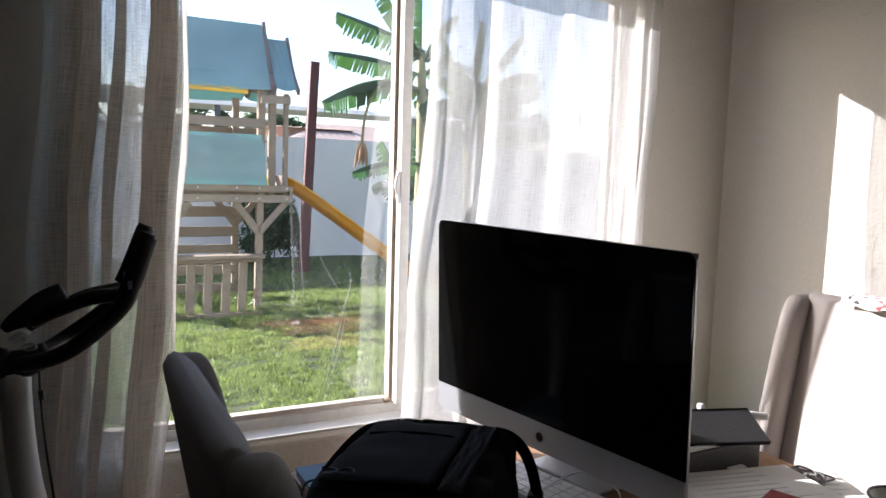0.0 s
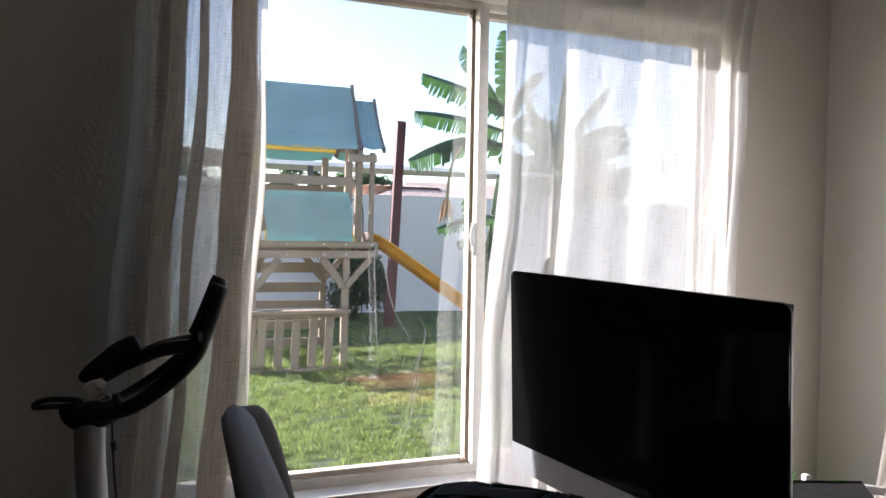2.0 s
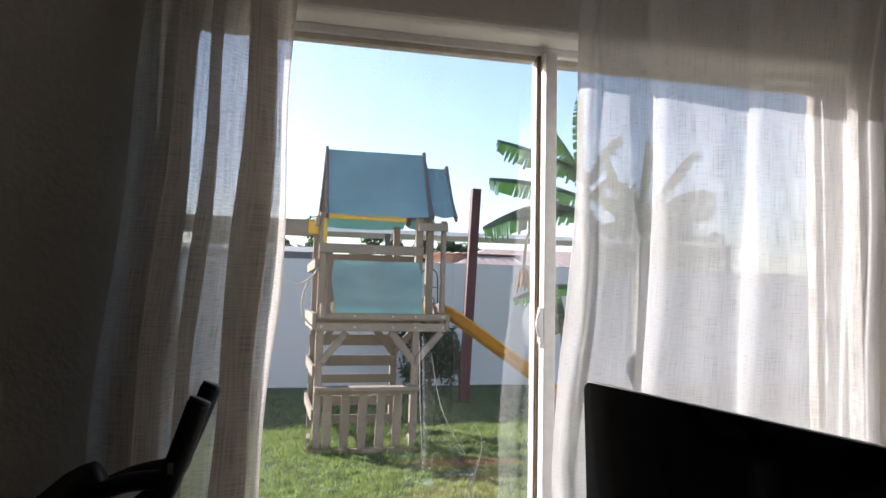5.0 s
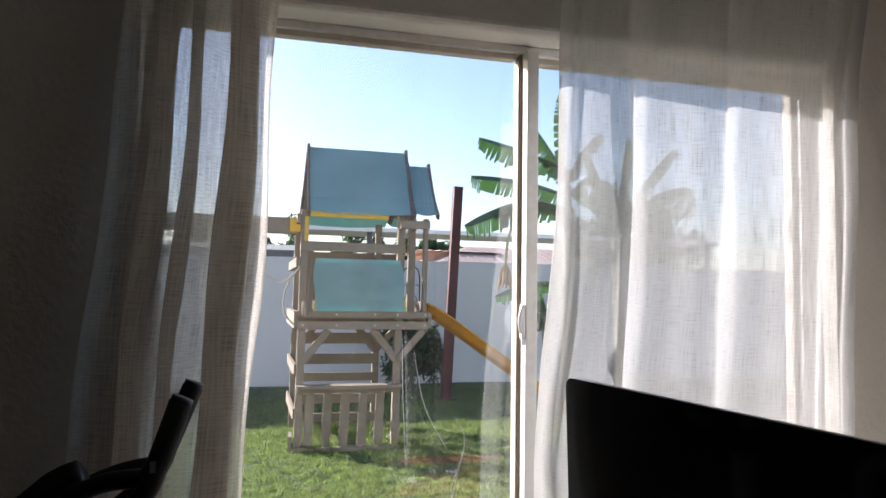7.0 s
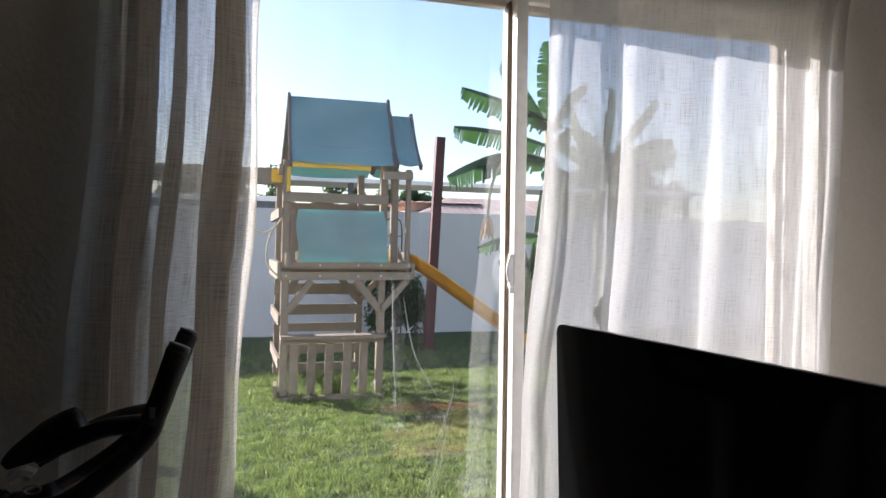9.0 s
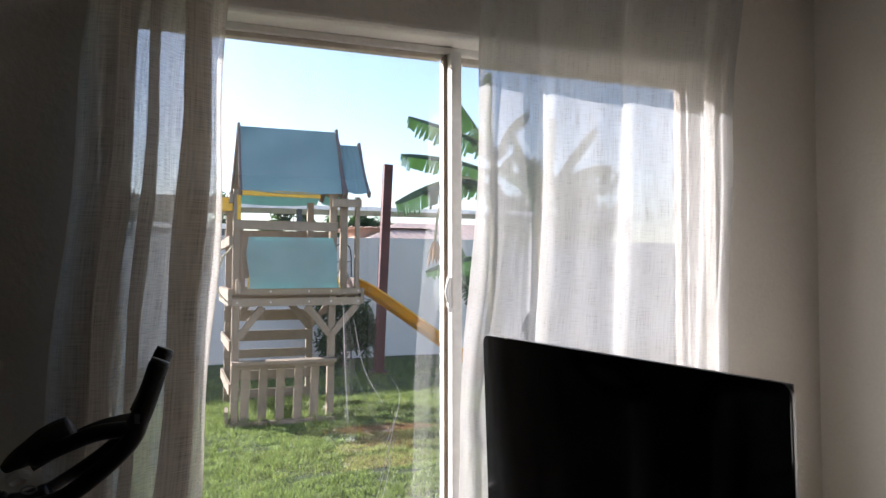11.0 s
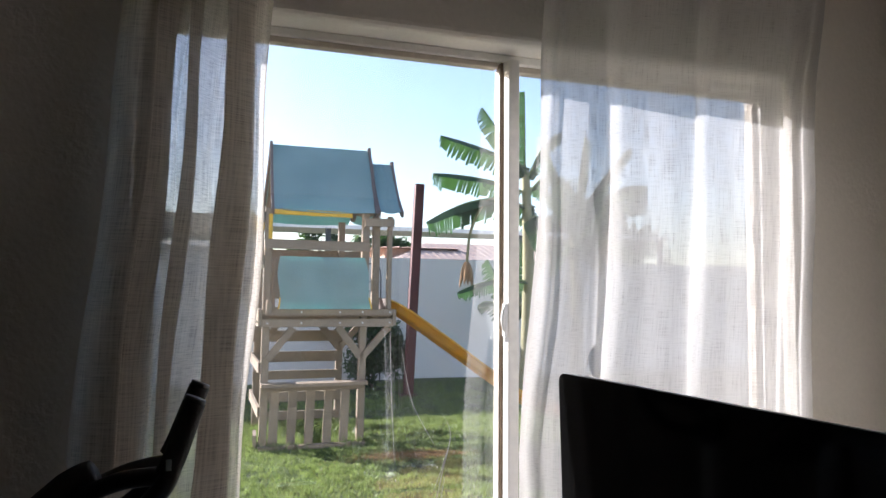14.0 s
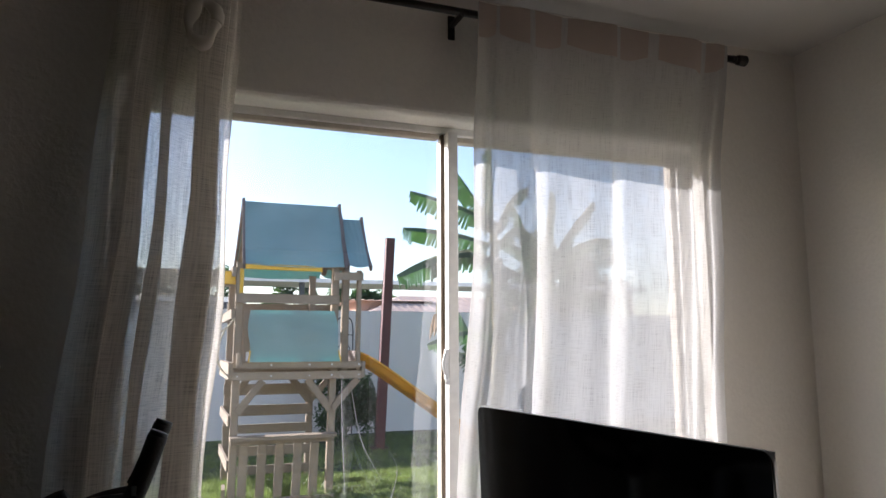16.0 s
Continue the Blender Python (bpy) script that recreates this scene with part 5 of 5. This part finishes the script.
def paper_stack(name, x, y, w, d, turn, n, label):
    s = thing(name, (x, y, DESK), label, "paper")
    rng = random.Random(x)
    for k in range(n):
        bm = box(-w / 2, w / 2, -d / 2, d / 2, 0, 0.0025)
        m = Matrix.Translation((x + rng.uniform(-0.008, 0.008), y + rng.uniform(-0.008, 0.008), DESK + 0.0028 * k)) @ Matrix.Rotation(radians(turn + rng.uniform(-4, 4)), 4, "Z")
        bmesh.ops.transform(bm, matrix=m, verts=bm.verts)
        last = part("sheet", bm, "paper", s)
    bm = bmesh.new()
    for r in range(9):
        box(-w * 0.42, w * rng.uniform(0.1, 0.42), d * 0.4 - r * d * 0.085, d * 0.4 - r * d * 0.085 + 0.004, 0.0027, 0.0031, 0, bm)
    bmesh.ops.transform(bm, matrix=m, verts=bm.verts)
    tagged(part("print", bm, "ink", last, "rows of grey print"), kind="stuff")


paper_stack("paper_stack", 0.285, -1.178, 0.29, 0.23, -16, 10, "stack of printed white papers on the desk")
paper_stack("loose_paper", 0.462, -1.215, 0.14, 0.25, -22, 1, "loose white sheet of paper in the sun")
bm = box(-0.04, 0.04, -0.032, 0.032, 0, 0.003)
bmesh.ops.transform(bm, matrix=Matrix.Translation((0.285, -1.225, DESK + 0.0295)) @ Matrix.Rotation(radians(20), 4, "Z"), verts=bm.verts)
whole("red_card", bm, "red_print", "dark red printed card lying on the papers", "card")
bm = tube([(0.495 + 0.024 * math.cos(k * 1.7) + 0.012 * math.sin(k * 4.1), -1.13 + 0.035 * math.sin(k * 1.1) + 0.012 * math.cos(k * 3.3), DESK + 0.009 + 0.006 * math.sin(k * 2.3)) for k in range(30)], 0.0022, 6, 160)
whole("tangled_cord", bm, "cord", "tangled grey cord at the desk edge", "cord")
cup = thing("bowl", (0.48, -1.335, DESK), "small dark rimmed white bowl on the desk", "bowl")
part("bowl_body", lathe([(0.03, 0.0), (0.05, 0.02), (0.06, 0.045), (0.056, 0.045), (0.045, 0.022), (0.02, 0.008)], (0.48, -1.335, DESK), 24), "white_plastic", cup, smooth=True)
part("rim", tube([(0.48 + 0.058 * math.cos(a * 0.2618), -1.335 + 0.058 * math.sin(a * 0.2618), DESK + 0.045) for a in range(25)], 0.003, 6), "dark_plastic", cup)


def houseplant():
    """A potted plant on the floor between desk and corner, its fronds just over the desk."""
    x, y = 1.085, -0.29
    p = thing("houseplant", (x, y, 0), "green glossy-leaved houseplant in a white pot", "plant")
    pot = part("pot", lathe([(0.12, 0.0), (0.15, 0.30), (0.155, 0.34), (0.14, 0.34), (0.135, 0.30)], (x, y, 0), 24), "pot", p, smooth=True)
    part("soil", lathe([(0.01, 0.30), (0.136, 0.30), (0.134, 0.305), (0.01, 0.31)], (x, y, 0), 20), "soil", pot)
    rng = random.Random(6)
    for tx, ty, tz in ((-0.07, 0.12, 0.705), (-0.15, 0.08, 0.65), (-0.02, -0.13, 0.60), (0.05, 0.06, 0.52), (0.08, -0.10, 0.48)):
        rib = smooth_line([(x, y, 0.30), (x + tx * 0.3, y + ty * 0.3, 0.30 + (tz - 0.3) * 0.6), (x + tx, y + ty, tz)], 18)
        st = part("frond", tube(rib, lambda u: 0.006 * (1 - 0.6 * u), 6), "houseplant", p)
        bm = bmesh.new()
        for k in range(6, 19):
            for sgn in (1, -1):
                a = rib[k]
                d = V3((sgn * rng.uniform(0.6, 1), rng.uniform(-0.7, 0.7), rng.uniform(0.2, 0.7))).normalized()
                w = d.cross(V3((0, 0, 1))).normalized() * 0.014
                le = 0.036 * rng.uniform(0.8, 1.2)
                vs = [bm.verts.new(q) for q in (a, a + d * le * 0.4 + w, a + d * le * 0.75 + w * 0.8, a + d * le, a + d * le * 0.75 - w * 0.8, a + d * le * 0.4 - w)]
                bm.faces.new(vs)
                part("leaflet", bm, "houseplant", st)
                bm = bmesh.new()
        bm.free()


houseplant()

# ---- chairs ----
def wing_chair(loc, turn, cloth, label, top=1.085, half=0.235, pad=0.034, wide=0.135):
    """An upholstered dining chair with a reclined back and short rounded wings. Local +x is the way it faces."""
    c = thing("wing_chair", loc, label, "chair", "upholstered chairs round the desk")
    rot = Matrix.Translation(loc) @ Matrix.Rotation(radians(turn), 4, "Z")

    def put(bm):
        bmesh.ops.transform(bm, matrix=rot, verts=bm.verts)
        return bm

    low = 0.40

    def lean(z):
        return -0.115 * max(0.0, (z - low) / (top - low)) ** 1.15

    def r(q, p):
        return math.copysign(abs(q) ** p, q)

    def back(u, v):
        """A padded slab, rounded over at the top."""
        s = v * 2 * math.pi
        k = min(1.0, u / 0.94)
        z = low + (top - 0.02 - low) * k
        t = pad
        if u > 0.94:
            f = (u - 0.94) / 0.06
            z += 0.02 * math.sin(f * math.pi / 2)
            t *= max(0.05, math.cos(f * math.pi / 2))
        return V3((lean(z) + t * r(math.cos(s), 0.5) - 0.068 + pad, (half - 0.012) * r(math.sin(s), 0.2) + 0.002 * noise.noise(V3((z * 5, v * 3, 2))), z))

    bm = sheet(back, 40, 48)
    bmesh.ops.remove_doubles(bm, verts=bm.verts, dist=0.0005)
    bmesh.ops.holes_fill(bm, edges=[e for e in bm.edges if e.is_boundary])
    part("backrest", put(bm), cloth, c, smooth=True)

    def wing(side):
        """A side wing: a thick pad with a rounded upper corner, wider at mid-height."""
        def fn(u, v):
            s = u * 2 * math.pi
            ca, sa = r(math.cos(s), 0.42), r(math.sin(s), 0.5)
            zc, hz = (top - 0.008 + low) / 2, (top - 0.008 - low) / 2
            z = zc + hz * sa
            reach = wide - 0.018 * (z - low) / (top - low)
            x = lean(z) - 0.066 + reach * (ca + 1) / 2
            f = math.sin(math.pi * v) ** 0.45
            inner = 0.4 + 0.6 * f
            return V3((lean(z) + reach / 2 - 0.066 + (x - lean(z) - reach / 2 + 0.066) * inner, side * (half - 0.03 + 0.058 * v), zc + (z - zc) * (0.94 + 0.06 * f)))

        bm = sheet(fn, 64, 12)
        bmesh.ops.remove_doubles(bm, verts=bm.verts, dist=0.0005)
        bmesh.ops.holes_fill(bm, edges=[e for e in bm.edges if e.is_boundary])
        return bm

    for side in (1, -1):
        part("wing", put(wing(side)), cloth, c, smooth=True)
    part("seat", put(wavy(box(-0.02, 0.44, -0.25, 0.25, 0.36, 0.475, 0.03, seg=4), 0.003)), cloth, c, smooth=True)
    for x in (0.02, 0.40):
        for y in (-0.21, 0.21):
            part("leg", put(beam((x, y, 0.37), (x - (0.03 if x < 0.1 else 0), y, 0.0), 0.04, 0.04, (0, 1, 0))), "leg", c)


wing_chair((-0.590, -1.095, 0), 0.8, "grey_cloth", "grey upholstered wing chair pulled up to the desk", 1.080, 0.235, 0.026, 0.106)
wing_chair((0.689, -1.091, 0), 182, "beige_cloth", "taupe upholstered wing chair with its back in the sun", 1.10, 0.223)


def scarf():
    def fn(u, v):
        y = -1.375 + 0.385 * u
        across = (v - 0.5) * 0.15
        x = 0.828 + (0.05 * math.sin(min(max(across / 0.055, -1.5), 1.5)))
        z = 1.107 + 0.009 * noise.noise(V3((u * 8, v * 3, 1))) - max(0, abs(across) - 0.055) * 0.9
        return V3((x + 0.006 * noise.noise(V3((u * 9, v * 9, 4))), y, z))
    whole("scarf", sheet(fn, 40, 16, 0.004), "scarf", "red and white printed scarf draped over the chair back", "scarf", smooth=True)


scarf()


# ---- exercise bike ----
def bike():
    b = thing("exercise_bike", (-1.25, -0.5, 0), "black and silver exercise bike with padded handlebars", "exercise bike")
    for y, tip, fork in ((-0.368, (-0.750, 1.238), 1.13), (-0.515, (-0.757, 1.232), 1.135)):
        bar = part("handlebar", tube([(-1.02, -0.45, 0.975), (-0.96, y * 0.5 - 0.23, 0.985), (-0.905, y, 1.008), (-0.845, y, 1.052), (-0.80, y, 1.10), (-0.783, y, 1.15), (tip[0] - 0.006, y, tip[1] - 0.02)], 0.0165, 12, 44), "bike_black", b, smooth=True)
        part("grip", tube([(-0.797, y, 1.118), (-0.783, y, 1.15), (tip[0], y, tip[1])], 0.0185, 14, 16), "bike_grip", bar, smooth=True)
        part("grip_cap", tube([(tip[0] - 0.001, y, tip[1] - 0.003), (tip[0] + 0.003, y, tip[1] + 0.007)], 0.0175, 14), "bike_black", bar, smooth=True)
        part("grip_mark", box(-0.797, -0.788, y - 0.0185, y - 0.0165, 1.128, 1.146, 0.001), "zip", bar)
    part("pad_arm", tube([(-0.800, -0.505, 1.115), (-0.86, -0.49, 1.108), (-0.91, -0.47, 1.088), (-0.97, -0.45, 1.06)], 0.0150, 12, 20), "bike_black", b, smooth=True)
    part("pad_arm", tube([(-0.795, -0.378, 1.108), (-0.86, -0.385, 1.098), (-0.92, -0.40, 1.075), (-0.98, -0.42, 1.045)], 0.0150, 12, 20), "bike_black", b, smooth=True)
    pad = part("arm_pad", tube([(-1.018, -0.44, 1.044), (-1.0, -0.44, 1.058), (-0.965, -0.44, 1.078), (-0.93, -0.44, 1.098), (-0.912, -0.44, 1.104)], lambda u: 0.008 + 0.021 * min(1, u * 1.7), 14, 20), "bike_grip", b, smooth=True)
    part("pad_cap", tube([(-0.914, -0.44, 1.103), (-0.906, -0.44, 1.107)], 0.026, 14), "bike_black", pad, smooth=True)
    part("stem_clamp", wavy(tube([(-1.035, -0.45, 1.0), (-1.02, -0.45, 0.975), (-0.985, -0.45, 0.975), (-0.94, -0.45, 0.995)], lambda u: 0.022 + 0.010 * math.sin(3 * u), 12, 14), 0.003, 20), "bike_black", b, smooth=True)
    part("phone_hook", tube([(-1.02, -0.45, 1.005), (-1.06, -0.45, 1.010), (-1.092, -0.45, 1.006), (-1.098, -0.45, 0.996), (-1.07, -0.45, 0.996), (-1.03, -0.45, 0.995)], 0.0055, 8, 24), "bike_black", b, smooth=True)
    part("adjuster", wavy(tube([(-1.005, -0.455, 1.025), (-0.988, -0.455, 1.036), (-0.975, -0.455, 1.03)], 0.012, 8, 8), 0.003, 40), "white_plastic", b, "white plastic adjuster")
    part("bolt_ring", tube([(-0.972 + 0.012 * math.cos(a * 0.5236), -0.47, 1.012 + 0.007 * math.sin(a * 0.5236)) for a in range(13)], 0.0022, 6), "zip", b)
    part("mast", tube([(-1.0, -0.45, 0.965), (-0.998, -0.45, 0.86), (-0.985, -0.45, 0.72), (-0.95, -0.45, 0.55), (-0.93, -0.45, 0.35), (-1.02, -0.45, 0.08)], 0.029, 16, 30), "bike_white", b, "silver painted mast", smooth=True)
    part("brake_cable", tube([(-0.957, -0.47, 0.975), (-0.955, -0.475, 0.90), (-0.948, -0.475, 0.80), (-0.935, -0.47, 0.66), (-0.93, -0.455, 0.45)], 0.0028, 6, 24), "bike_black", b, smooth=True)
    part("cable_barrel", tube([(-0.955, -0.475, 0.925), (-0.953, -0.475, 0.905)], 0.006, 8), "bike_black", b)
    part("frame", tube([(-1.02, -0.45, 0.12), (-1.35, -0.45, 0.30), (-1.75, -0.45, 0.10)], 0.04, 12, 20), "bike_white", b, smooth=True)
    for x in (-1.03, -1.76):
        part("floor_bar", tube([(x, -0.70, 0.038), (x, -0.20, 0.038)], 0.038, 12), "bike_black", b, smooth=True)
    part("seat_post", tube([(-1.5, -0.45, 0.22), (-1.58, -0.45, 0.80)], 0.022, 10), "bike_white", b, smooth=True)
    part("saddle", tube([(-1.42, -0.45, 0.83), (-1.55, -0.45, 0.83), (-1.70, -0.45, 0.84)], lambda u: 0.035 + 0.07 * u * (1.35 - u), 14, 14), "bike_black", b, smooth=True)


bike()
